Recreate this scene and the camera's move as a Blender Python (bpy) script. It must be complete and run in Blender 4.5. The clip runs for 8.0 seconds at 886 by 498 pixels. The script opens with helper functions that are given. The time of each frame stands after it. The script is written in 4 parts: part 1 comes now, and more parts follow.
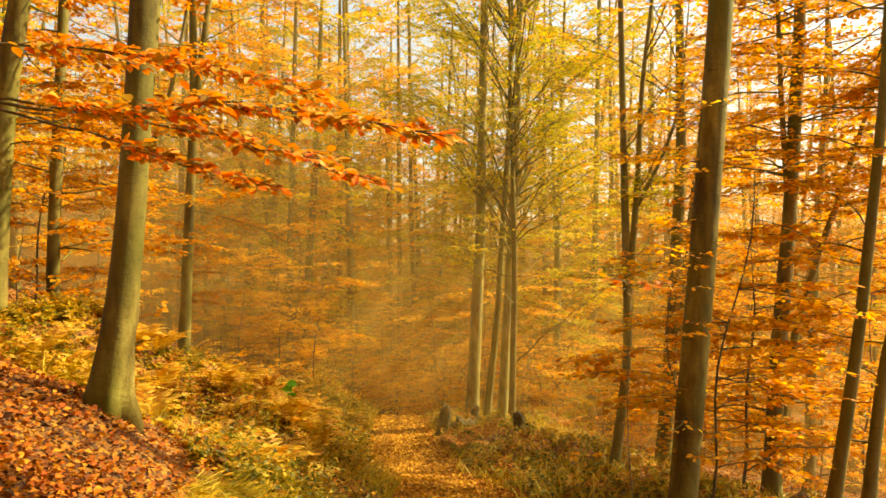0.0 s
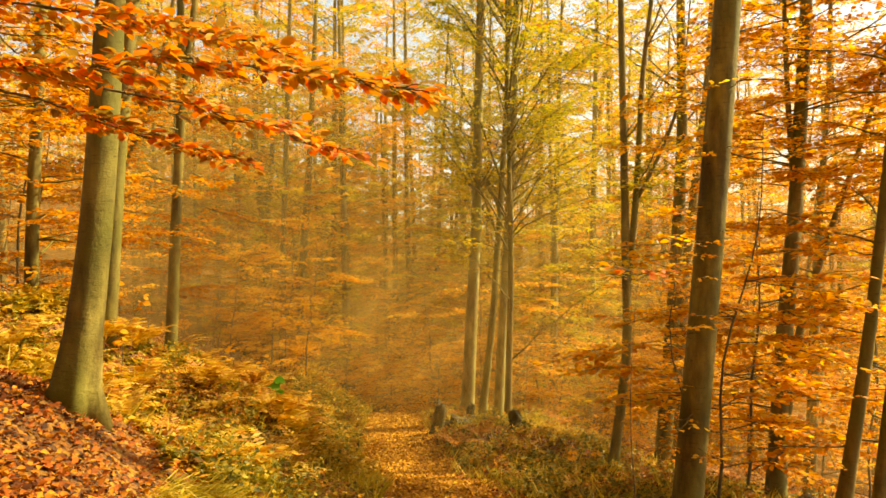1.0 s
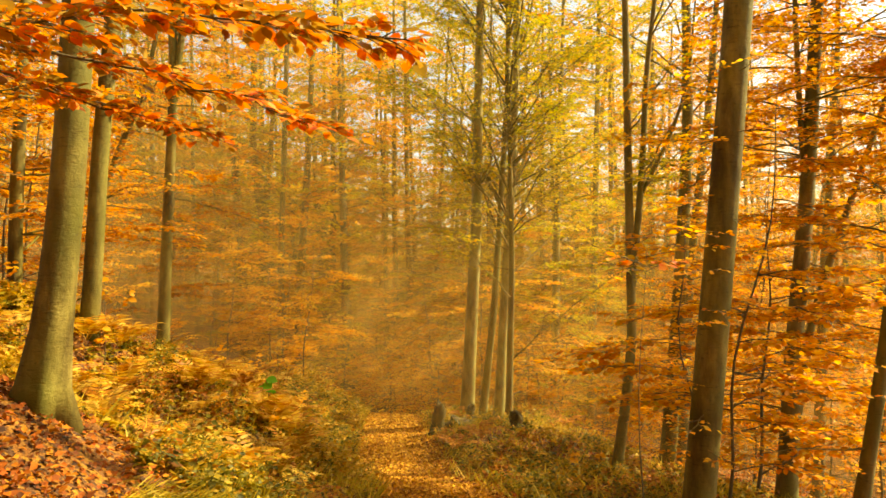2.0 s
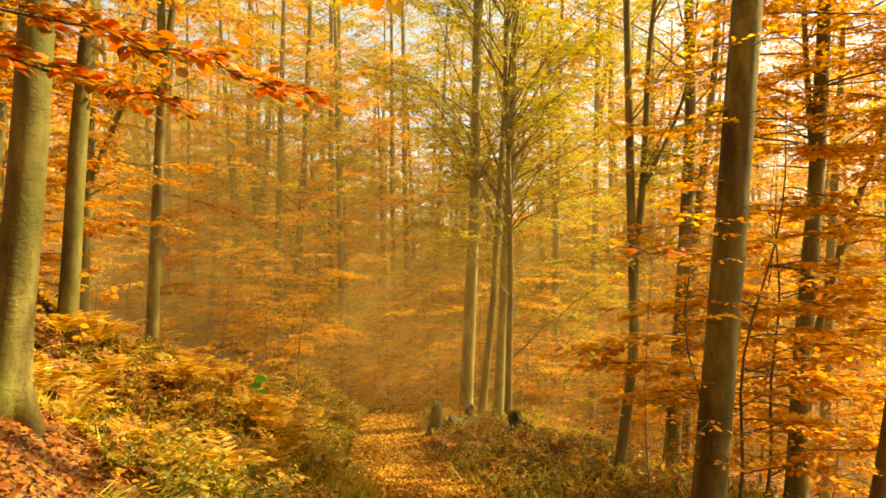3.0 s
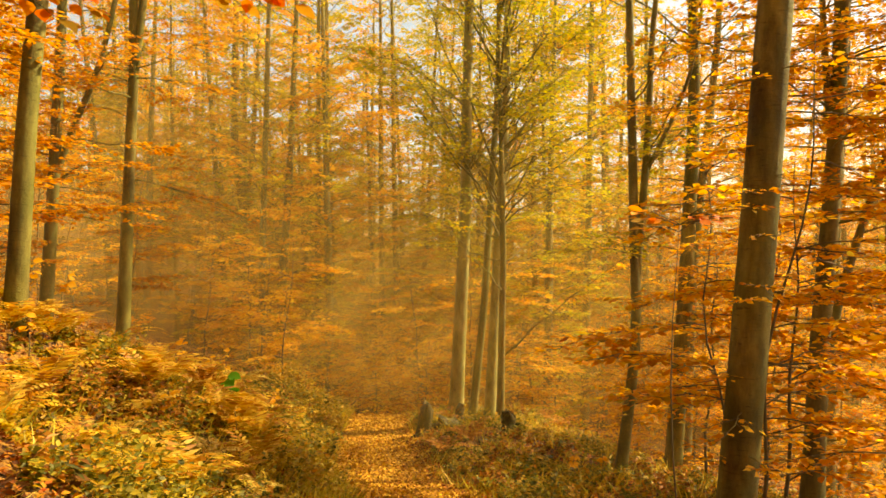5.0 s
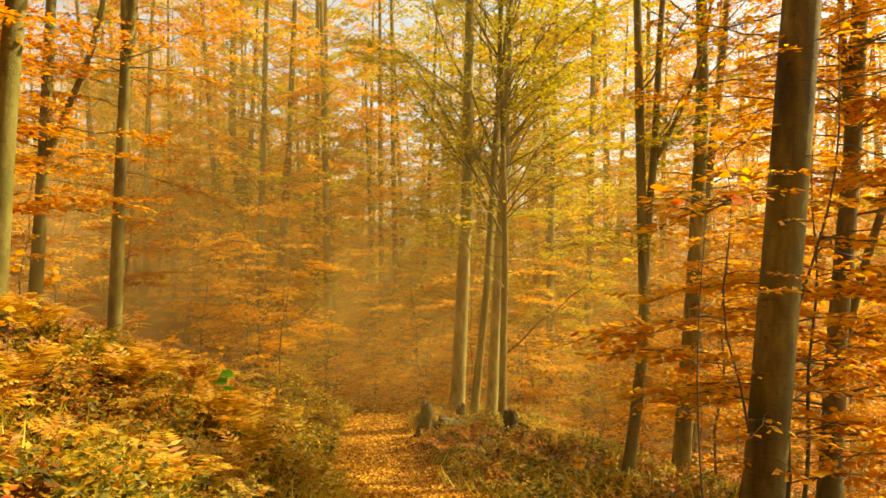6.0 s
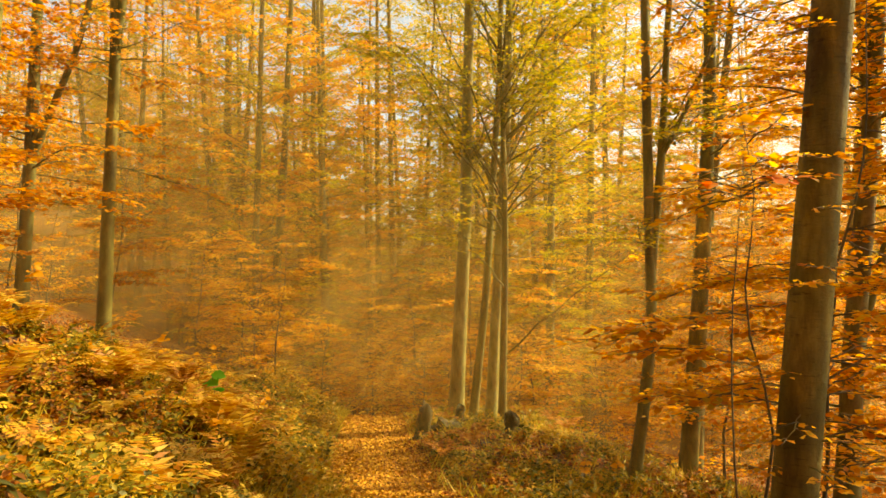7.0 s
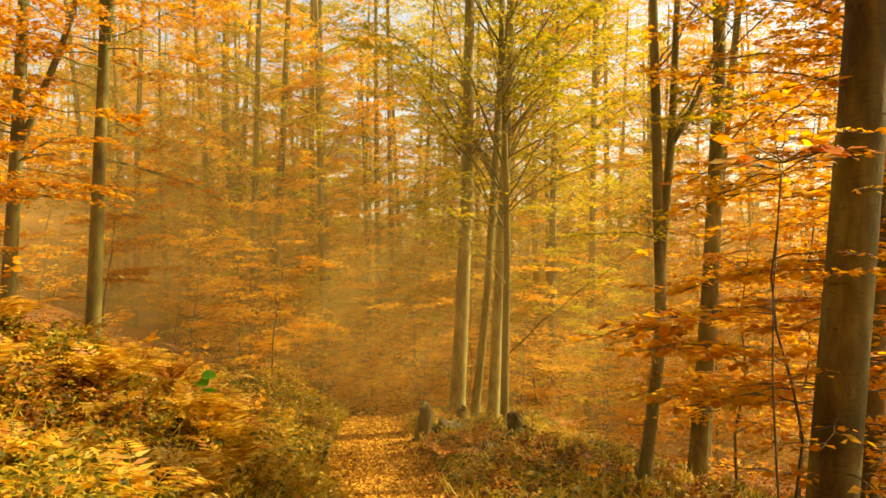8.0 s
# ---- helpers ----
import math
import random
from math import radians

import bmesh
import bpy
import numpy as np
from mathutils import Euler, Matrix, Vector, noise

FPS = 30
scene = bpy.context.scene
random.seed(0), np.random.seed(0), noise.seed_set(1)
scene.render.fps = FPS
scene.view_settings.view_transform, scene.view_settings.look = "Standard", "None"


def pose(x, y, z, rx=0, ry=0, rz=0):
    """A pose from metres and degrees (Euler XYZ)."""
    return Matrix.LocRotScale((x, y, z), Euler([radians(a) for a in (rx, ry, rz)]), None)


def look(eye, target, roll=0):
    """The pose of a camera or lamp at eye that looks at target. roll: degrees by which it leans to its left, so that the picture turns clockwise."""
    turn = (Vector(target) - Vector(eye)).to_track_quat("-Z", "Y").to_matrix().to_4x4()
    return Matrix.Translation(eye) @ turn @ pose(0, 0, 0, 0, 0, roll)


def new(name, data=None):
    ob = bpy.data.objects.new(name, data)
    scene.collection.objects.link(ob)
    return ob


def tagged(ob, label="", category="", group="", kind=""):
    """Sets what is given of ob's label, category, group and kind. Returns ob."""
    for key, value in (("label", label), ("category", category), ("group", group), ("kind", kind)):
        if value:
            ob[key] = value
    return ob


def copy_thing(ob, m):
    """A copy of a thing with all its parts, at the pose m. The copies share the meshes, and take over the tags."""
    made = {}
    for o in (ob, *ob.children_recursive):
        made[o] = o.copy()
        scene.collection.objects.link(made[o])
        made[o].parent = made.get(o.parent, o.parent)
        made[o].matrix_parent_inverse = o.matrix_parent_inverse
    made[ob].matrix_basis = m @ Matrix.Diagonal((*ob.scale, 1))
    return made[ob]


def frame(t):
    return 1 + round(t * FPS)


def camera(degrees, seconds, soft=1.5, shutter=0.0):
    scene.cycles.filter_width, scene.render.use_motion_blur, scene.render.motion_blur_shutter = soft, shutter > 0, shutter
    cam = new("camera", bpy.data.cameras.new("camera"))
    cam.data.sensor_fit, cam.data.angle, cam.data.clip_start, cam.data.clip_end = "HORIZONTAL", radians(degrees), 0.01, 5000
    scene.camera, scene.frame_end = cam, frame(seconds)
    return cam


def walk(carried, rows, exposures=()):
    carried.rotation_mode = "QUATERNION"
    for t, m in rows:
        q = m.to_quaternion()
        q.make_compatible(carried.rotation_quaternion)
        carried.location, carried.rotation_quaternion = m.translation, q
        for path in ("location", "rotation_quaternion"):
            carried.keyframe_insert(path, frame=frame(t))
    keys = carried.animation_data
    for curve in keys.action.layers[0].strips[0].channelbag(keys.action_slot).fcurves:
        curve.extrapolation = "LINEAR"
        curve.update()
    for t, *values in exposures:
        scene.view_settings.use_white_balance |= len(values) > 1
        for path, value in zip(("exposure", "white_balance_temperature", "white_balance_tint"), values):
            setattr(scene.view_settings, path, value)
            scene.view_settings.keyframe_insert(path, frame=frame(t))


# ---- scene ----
cam = camera(61.7, 8.0, soft=1.55)
PATH = [
    (0, (-0.001, 0.017, 1.586), (-0.008, 2.017, 1.6), 0.1),
    (0.5, (0.024, 0.26, 1.521), (0.023, 2.26, 1.532), 0.2),
    (1, (0.053, 0.516, 1.477), (0.055, 2.516, 1.486), 0.2),
    (1.5, (0.078, 0.756, 1.437), (0.078, 2.756, 1.446), 0.2),
    (3, (0.19, 1.479, 1.271), (0.189, 3.479, 1.282), -0.0),
    (3.5, (0.208, 1.717, 1.236), (0.215, 3.717, 1.247), 0.0),
    (4, (0.223, 1.961, 1.185), (0.238, 3.961, 1.196), 0.0),
    (4.5, (0.205, 2.205, 1.112), (0.23, 4.205, 1.125), 0.1),
    (6, (0.163, 2.92, 0.941), (0.191, 4.92, 0.953), 0.1),
    (6.5, (0.14, 3.15, 0.898), (0.172, 5.15, 0.911), 0.2),
    (7, (0.104, 3.386, 0.86), (0.141, 5.386, 0.875), 0.1),
    (7.5, (0.09, 3.636, 0.815), (0.128, 5.636, 0.827), 0.1),
    (8, (0.091, 3.887, 0.771), (0.129, 5.887, 0.786), -0.0),
]
walk(cam, [(t, look(eye, target, roll)) for t, eye, target, roll in PATH], [(0.0, 1.39, 9300, 0), (3.5, 1.39, 9300, 0), (4.5, 1.31, 9300, 0), (8.0, 1.31, 9300, 0)])


# ---- world and sun ----
SUN_AZ, SUN_EL = 72.0, 43.0          # degrees: from straight ahead towards the right, and above the horizon
world = bpy.data.worlds.new("autumn_sky")
scene.world = world
world.use_nodes = True
wn = world.node_tree
sky = wn.nodes.new("ShaderNodeTexSky")
sky.sky_type, sky.sun_disc = "NISHITA", False
sky.sun_elevation, sky.sun_rotation = radians(SUN_EL), radians(SUN_AZ)
sky.air_density, sky.dust_density, sky.ozone_density = 1.0, 1.6, 1.0
wn.nodes["Background"].inputs["Strength"].default_value = 0.12
wn.links.new(sky.outputs[0], wn.nodes["Background"].inputs["Color"])
sun_data = bpy.data.lights.new("sun", "SUN")
sun_data.energy, sun_data.angle, sun_data.color = 5.0, radians(1.5), (1.0, 0.88, 0.66)
sun = new("sun", sun_data)
az, el = radians(SUN_AZ), radians(SUN_EL)
toward = Vector((math.sin(az) * math.cos(el), math.cos(az) * math.cos(el), math.sin(el)))
sun.matrix_world = look(toward * 100, (0, 0, 0))


# ---- materials ----
def material(name):
    m = bpy.data.materials.new(name)
    m.use_nodes = True
    return m, m.node_tree.nodes, m.node_tree.links, m.node_tree.nodes["Principled BSDF"]


def ramp(nodes, links, source, stops):
    r = nodes.new("ShaderNodeValToRGB")
    els = r.color_ramp.elements
    while len(els) < len(stops):
        els.new(0.5)
    for e, (p, c) in zip(els, stops):
        e.position, e.color = p, (*c, 1)
    links.new(source, r.inputs[0])
    return r.outputs[0]


def noise_node(nodes, links, scale, detail=4.0, rough=0.6, stretch=(1, 1, 1), space="Object"):
    tc = nodes.new("ShaderNodeTexCoord")
    mp = nodes.new("ShaderNodeMapping")
    mp.inputs["Scale"].default_value = stretch
    links.new(tc.outputs[space], mp.inputs["Vector"])
    n = nodes.new("ShaderNodeTexNoise")
    n.inputs["Scale"].default_value, n.inputs["Detail"].default_value = scale, detail
    n.inputs["Roughness"].default_value = rough
    links.new(mp.outputs[0], n.inputs["Vector"])
    return n.outputs["Fac"]


def mix_colour(nodes, links, fac, a, b, kind="MIX"):
    m = nodes.new("ShaderNodeMix")
    m.data_type, m.blend_type = "RGBA", kind
    for value, slot in ((fac, 0), (a, 6), (b, 7)):
        if hasattr(value, "is_linked"):
            links.new(value, m.inputs[slot])
        elif slot == 0:
            m.inputs[slot].default_value = value
        else:
            m.inputs[slot].default_value = (*value, 1)
    return m.outputs[2]


def leaf_material(name, stops, through_light=0.58, rough=0.55, patch=None):
    """Thin leaves: gloss and diffuse on both faces, and light passing through."""
    m, nodes, links, bsdf = material(name)
    geo = nodes.new("ShaderNodeNewGeometry")
    col = ramp(nodes, links, geo.outputs["Random Per Island"], stops)
    if patch:
        fac = noise_node(nodes, links, 0.55, 3.0)
        soft = ramp(nodes, links, fac, [(0.42, (0, 0, 0)), (0.62, (1, 1, 1))])
        tint = mix_colour(nodes, links, soft, (1, 1, 1), patch)
        col = mix_colour(nodes, links, 1.0, col, tint, "MULTIPLY")
    links.new(col, bsdf.inputs["Base Color"])
    bsdf.inputs["Roughness"].default_value = rough
    bsdf.inputs["Specular IOR Level"].default_value = 0.3
    tr = nodes.new("ShaderNodeBsdfTranslucent")
    links.new(col, tr.inputs["Color"])
    mx = nodes.new("ShaderNodeMixShader")
    mx.inputs[0].default_value = through_light
    links.new(bsdf.outputs[0], mx.inputs[1])
    links.new(tr.outputs[0], mx.inputs[2])
    links.new(mx.outputs[0], nodes["Material Output"].inputs["Surface"])
    return m


ORANGE = leaf_material("orange_beech_leaf", [(0.0, (0.56, 0.20, 0.012)), (0.3, (0.73, 0.32, 0.018)), (0.65, (0.78, 0.40, 0.026)), (0.9, (0.80, 0.50, 0.042)), (1.0, (0.60, 0.46, 0.045))], through_light=0.64, patch=(0.94, 0.84, 0.65))
DEEP_ORANGE = leaf_material("deep_orange_beech_leaf", [(0.0, (0.42, 0.13, 0.01)), (0.3, (0.60, 0.225, 0.014)), (0.65, (0.68, 0.29, 0.02)), (0.9, (0.70, 0.37, 0.03)), (1.0, (0.50, 0.36, 0.035))], through_light=0.58, patch=(0.94, 0.84, 0.65))
RUSSET = leaf_material("russet_beech_leaf", [(0.0, (0.20, 0.06, 0.01)), (0.15, (0.30, 0.20, 0.03)), (0.35, (0.50, 0.28, 0.03)), (0.5, (0.70, 0.26, 0.02)), (0.8, (0.76, 0.21, 0.015)), (1.0, (0.70, 0.13, 0.012))], through_light=0.36)
YELLOW = leaf_material("yellow_green_beech_leaf", [(0.0, (0.26, 0.25, 0.015)), (0.35, (0.44, 0.37, 0.02)), (0.65, (0.60, 0.43, 0.025)), (0.9, (0.68, 0.36, 0.025)), (1.0, (0.68, 0.50, 0.045))], through_light=0.55, patch=(0.85, 1.0, 0.8))
AMBER = leaf_material("amber_beech_leaf", [(0.0, (0.60, 0.22, 0.017)), (0.35, (0.78, 0.35, 0.027)), (0.7, (0.80, 0.45, 0.037)), (1.0, (0.66, 0.50, 0.05))], patch=(0.92, 0.8, 0.65))
LITTER = leaf_material("fallen_beech_leaf", [(0.0, (0.04, 0.014, 0.004)), (0.3, (0.17, 0.042, 0.006)), (0.55, (0.34, 0.085, 0.008)), (0.85, (0.52, 0.21, 0.018)), (1.0, (0.36, 0.055, 0.006))], through_light=0.2, rough=0.8)
LITTER_PATH = leaf_material("trodden_beech_leaf", [(0.0, (0.20, 0.075, 0.01)), (0.35, (0.42, 0.18, 0.018)), (0.7, (0.56, 0.28, 0.028)), (1.0, (0.68, 0.42, 0.045))], through_light=0.2, rough=0.8)
BRAMBLE = leaf_material("olive_bramble_leaf", [(0.0, (0.07, 0.068, 0.009)), (0.35, (0.18, 0.16, 0.016)), (0.6, (0.33, 0.25, 0.022)), (0.85, (0.52, 0.33, 0.03)), (1.0, (0.58, 0.24, 0.018))], through_light=0.44)
GOLD = leaf_material("golden_herb_leaf", [(0.0, (0.24, 0.13, 0.011)), (0.3, (0.42, 0.25, 0.019)), (0.7, (0.55, 0.36, 0.03)), (1.0, (0.46, 0.20, 0.017))], through_light=0.4)
FERN = leaf_material("yellowed_fern", [(0.0, (0.40, 0.15, 0.013)), (0.4, (0.56, 0.26, 0.02)), (0.7, (0.50, 0.32, 0.03)), (1.0, (0.68, 0.40, 0.045))], through_light=0.4)
FERN_PALE = leaf_material("pale_yellow_fern", [(0.0, (0.54, 0.29, 0.035)), (0.5, (0.60, 0.37, 0.055)), (1.0, (0.68, 0.47, 0.10))], through_light=0.4)
FERN_DRY = leaf_material("dry_russet_fern", [(0.0, (0.22, 0.07, 0.012)), (0.5, (0.42, 0.15, 0.02)), (1.0, (0.55, 0.26, 0.04))], through_light=0.35)
GRASS = leaf_material("straw_grass", [(0.0, (0.24, 0.20, 0.025)), (0.5, (0.48, 0.37, 0.04)), (1.0, (0.68, 0.48, 0.06))], through_light=0.45)
RUST_HERB = leaf_material("rusty_herb_leaf", [(0.0, (0.10, 0.05, 0.01)), (0.35, (0.30, 0.10, 0.012)), (0.7, (0.50, 0.19, 0.02)), (1.0, (0.34, 0.26, 0.03))], through_light=0.4)
GREEN = leaf_material("fresh_green_leaf", [(0.0, (0.10, 0.34, 0.02)), (1.0, (0.14, 0.42, 0.03))])


def bark_material(name, dark, mid, light, moss):
    m, nodes, links, bsdf = material(name)
    streak = noise_node(nodes, links, 2.2, 5.0, 0.65, (1.6, 1.6, 0.5))
    col = ramp(nodes, links, streak, [(0.36, dark), (0.5, mid), (0.66, light)])
    algae = ramp(nodes, links, noise_node(nodes, links, 1.1, 3.0, 0.6, (1, 1, 0.35)), [(0.42, (0, 0, 0)), (0.62, (0.85, 0.85, 0.85))])
    col = mix_colour(nodes, links, algae, col, moss)
    rings = noise_node(nodes, links, 12.0, 4.0, 0.75, (0.55, 0.55, 3.2))
    band = ramp(nodes, links, rings, [(0.31, (0.5, 0.46, 0.4)), (0.43, (1, 1, 1))])
    col = mix_colour(nodes, links, 1.0, col, band, "MULTIPLY")
    links.new(col, bsdf.inputs["Base Color"])
    bsdf.inputs["Roughness"].default_value = 0.75
    bsdf.inputs["Specular IOR Level"].default_value = 0.25
    bump = nodes.new("ShaderNodeBump")
    bump.inputs["Strength"].default_value, bump.inputs["Distance"].default_value = 0.7, 0.02
    links.new(noise_node(nodes, links, 14.0, 6.0, 0.7, (1, 1, 1.6)), bump.inputs["Height"])
    links.new(bump.outputs[0], bsdf.inputs["Normal"])
    return m


BARK = bark_material("beech_bark", (0.06, 0.042, 0.010), (0.15, 0.112, 0.026), (0.31, 0.25, 0.065), (0.11, 0.108, 0.012))
BARK_PALE = bark_material("pale_beech_bark", (0.14, 0.11, 0.035), (0.26, 0.215, 0.075), (0.40, 0.34, 0.13), (0.2, 0.19, 0.04))
BARK_DARK = bark_material("dark_beech_bark", (0.08, 0.058, 0.018), (0.155, 0.118, 0.036), (0.26, 0.21, 0.07), (0.12, 0.118, 0.02))
TWIG = bark_material("twig_bark", (0.06, 0.045, 0.022), (0.11, 0.08, 0.04), (0.18, 0.14, 0.07), (0.10, 0.09, 0.035))
DEADWOOD = bark_material("rotten_wood", (0.03, 0.021, 0.009), (0.075, 0.054, 0.02), (0.17, 0.125, 0.05), (0.07, 0.07, 0.014))
STONE = bark_material("mossy_stone", (0.06, 0.05, 0.035), (0.13, 0.11, 0.07), (0.22, 0.19, 0.12), (0.09, 0.1, 0.03))


def ground_material():
    m, nodes, links, bsdf = material("leaf_litter_soil")
    fine = noise_node(nodes, links, 30.0, 5.0, 0.7)
    tc, cells = nodes.new("ShaderNodeTexCoord"), nodes.new("ShaderNodeTexVoronoi")
    cells.inputs["Scale"].default_value = 17.0
    links.new(tc.outputs["Object"], cells.inputs["Vector"])
    sep = nodes.new("ShaderNodeSeparateColor")
    links.new(cells.outputs["Color"], sep.inputs[0])
    col = ramp(nodes, links, sep.outputs[0], [(0.0, (0.07, 0.028, 0.006)), (0.3, (0.20, 0.075, 0.009)), (0.6, (0.38, 0.15, 0.013)), (0.85, (0.50, 0.24, 0.02)), (1.0, (0.26, 0.09, 0.011))])
    grain = ramp(nodes, links, fine, [(0.35, (0.35, 0.33, 0.3)), (0.6, (1, 1, 1))])
    col = mix_colour(nodes, links, 1.0, col, grain, "MULTIPLY")
    broad = ramp(nodes, links, noise_node(nodes, links, 0.7, 4.0, 0.6), [(0.4, (1, 1, 1)), (0.62, (0.62, 0.58, 0.5))])
    col = mix_colour(nodes, links, 1.0, col, broad, "MULTIPLY")
    links.new(col, bsdf.inputs["Base Color"])
    bsdf.inputs["Roughness"].default_value = 0.9
    bump = nodes.new("ShaderNodeBump")
    bump.inputs["Strength"].default_value, bump.inputs["Distance"].default_value = 0.8, 0.05
    links.new(fine, bump.inputs["Height"])
    links.new(bump.outputs[0], bsdf.inputs["Normal"])
    return m


SOIL = ground_material()


def haze_sheet_material(amount):
    """Haze painted as a golden see-through sheet, thinning out upwards and at its foot."""
    m, nodes, links, bsdf = material("warm_haze_sheet")
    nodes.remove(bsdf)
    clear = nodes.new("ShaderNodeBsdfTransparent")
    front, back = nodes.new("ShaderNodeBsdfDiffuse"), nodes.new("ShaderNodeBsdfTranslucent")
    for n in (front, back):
        # the amber glow of light through leaves is put into this colour
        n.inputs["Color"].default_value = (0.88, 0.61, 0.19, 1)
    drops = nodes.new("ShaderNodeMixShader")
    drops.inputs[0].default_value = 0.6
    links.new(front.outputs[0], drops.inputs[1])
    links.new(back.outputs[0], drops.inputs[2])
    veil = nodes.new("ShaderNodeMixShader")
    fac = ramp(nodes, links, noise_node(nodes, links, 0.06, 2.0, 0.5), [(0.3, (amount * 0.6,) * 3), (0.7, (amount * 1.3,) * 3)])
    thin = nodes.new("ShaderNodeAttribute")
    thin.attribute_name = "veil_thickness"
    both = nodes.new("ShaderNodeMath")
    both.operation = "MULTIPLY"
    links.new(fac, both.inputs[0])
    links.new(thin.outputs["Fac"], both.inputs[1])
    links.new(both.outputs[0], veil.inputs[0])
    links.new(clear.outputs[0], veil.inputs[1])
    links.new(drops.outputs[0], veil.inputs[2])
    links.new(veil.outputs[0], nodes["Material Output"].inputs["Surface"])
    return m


# ---- mesh tools ----
def mesh_of(name, V, F, mat, smooth_shade=False):
    """A mesh of triangles from arrays of corners and faces."""
    me = bpy.data.meshes.new(name)
    V, F = np.asarray(V, np.float32), np.asarray(F, np.int32)
    me.vertices.add(len(V))
    me.vertices.foreach_set("co", V.ravel())
    me.loops.add(F.size)
    me.loops.foreach_set("vertex_index", F.ravel())
    me.polygons.add(len(F))
    me.polygons.foreach_set("loop_start", np.arange(0, F.size, 3, dtype=np.int32))
    if smooth_shade:
        me.polygons.foreach_set("use_smooth", np.ones(len(F), dtype=bool))
    me.update(calc_edges=True)
    me.materials.append(mat)
    return me


def part(name, me, parent=None, label=""):
    ob = new(name, me)
    if parent is not None:
        ob.parent = parent
    return tagged(ob, label)


def joined(chunks):
    V, F, n = [], [], 0
    for v, f in chunks:
        V.append(v)
        F.append(np.asarray(f) + n)
        n += len(v)
    return np.concatenate(V), np.concatenate(F)


def tube(points, radii, k=8, rough=0.0, rng=None):
    """A closed, tapered tube along points."""
    P, R = np.asarray(points, float), np.asarray(radii, float)
    n = len(P)
    T = np.gradient(P, axis=0)
    T /= np.linalg.norm(T, axis=1)[:, None]
    ref = np.array([1.0, 0.02, 0.05]) if abs(T[:, 2]).mean() > 0.6 else np.array([0.02, 0.05, 1.0])
    A = np.cross(T, ref)
    A /= np.linalg.norm(A, axis=1)[:, None]
    B = np.cross(T, A)
    th = np.arange(k) * 2 * np.pi / k
    rad = R[:, None] * np.ones((n, k))
    if rough:
        rad = rad * (1 + rough * rng.normal(size=(n, k)))
    V = P[:, None] + rad[..., None] * (np.cos(th)[None, :, None] * A[:, None] + np.sin(th)[None, :, None] * B[:, None])
    V = V.reshape(-1, 3)
    i, j = np.meshgrid(np.arange(n - 1), np.arange(k), indexing="ij")
    a, b = (i * k + j).ravel(), (i * k + (j + 1) % k).ravel()
    F = np.concatenate([np.stack([a, b, b + k], 1), np.stack([a, b + k, a + k], 1)])
    caps = [(0, j + 1, j) for j in range(1, k - 1)] + [((n - 1) * k, (n - 1) * k + j, (n - 1) * k + j + 1) for j in range(1, k - 1)]
    return V, np.concatenate([F, np.array(caps)])


def unit(v):
    return v / np.maximum(np.linalg.norm(v, axis=-1, keepdims=True), 1e-9)


def leaf_blades(P, D, N, L, W, fold=0.25):
    """Pointed leaves, each two triangles folded along the midrib."""
    D = unit(D)
    S = unit(np.cross(D, N))
    U = np.cross(S, D)
    L, W = L[:, None], W[:, None]
    mid = P + 0.45 * L * D + fold * W * U
    V = np.stack([P, P + L * D, mid + W * S, mid - W * S], 1).reshape(-1, 3)
    b = np.arange(len(P))[:, None] * 4
    F = np.concatenate([b + np.array([[0, 3, 1]]), b + np.array([[0, 1, 2]])], 1).reshape(-1, 3)
    return V, F


def oval_blades(P, D, N, L, W, fold=0.25):
    """Oval pointed leaves, four triangles folded along the midrib."""
    D = unit(D)
    S = unit(np.cross(D, N))
    U = np.cross(S, D)
    L, W = L[:, None], W[:, None]
    low, high = P + 0.28 * L * D + 0.8 * fold * W * U, P + 0.66 * L * D + 0.6 * fold * W * U
    V = np.stack([P, P + L * D, low + 0.85 * W * S, high + 0.9 * W * S, low - 0.85 * W * S, high - 0.9 * W * S], 1).reshape(-1, 3)
    one = np.array([[0, 4, 5], [0, 5, 1], [0, 1, 3], [0, 3, 2]])
    return V, (np.arange(len(P))[:, None, None] * 6 + one[None]).reshape(-1, 3)


def broad_blades(P, D, N, L, W):
    """Rounder leaves for those that hang close: an oval rim folded along the midrib."""
    D = unit(D)
    S = unit(np.cross(D, N))
    U = np.cross(S, D)
    rows = [P]
    for f, w in ((0.22, 0.72), (0.5, 1.0), (0.78, 0.68)):
        c = P + f * L[:, None] * D - 0.12 * f * f * L[:, None] * U
        rows += [c, c + w * W[:, None] * S + 0.2 * W[:, None] * U, c - w * W[:, None] * S + 0.2 * W[:, None] * U]
    rows.append(P + L[:, None] * D - 0.16 * L[:, None] * U)
    V = np.stack(rows, 1).reshape(-1, 3)
    one = []
    for s in (2, 3):
        quad = [0, 1, s], [1, 4, s], [4, s + 3, s], [4, 7, s + 3], [7, s + 6, s + 3], [7, 10, s + 6]
        one += [list(q) if s == 2 else [q[0], q[2], q[1]] for q in quad]
    F = (np.arange(len(P))[:, None, None] * 11 + np.array(one)[None]).reshape(-1, 3)
    return V, F


# ---- the ground ----
def path_x(y):
    return np.interp(y, [0, 10, 13, 17, 22, 27, 34, 42, 60], [0.1, 0.1, 0.0, -0.85, -1.4, -1.7, -1.9, -3.0, -8.0])


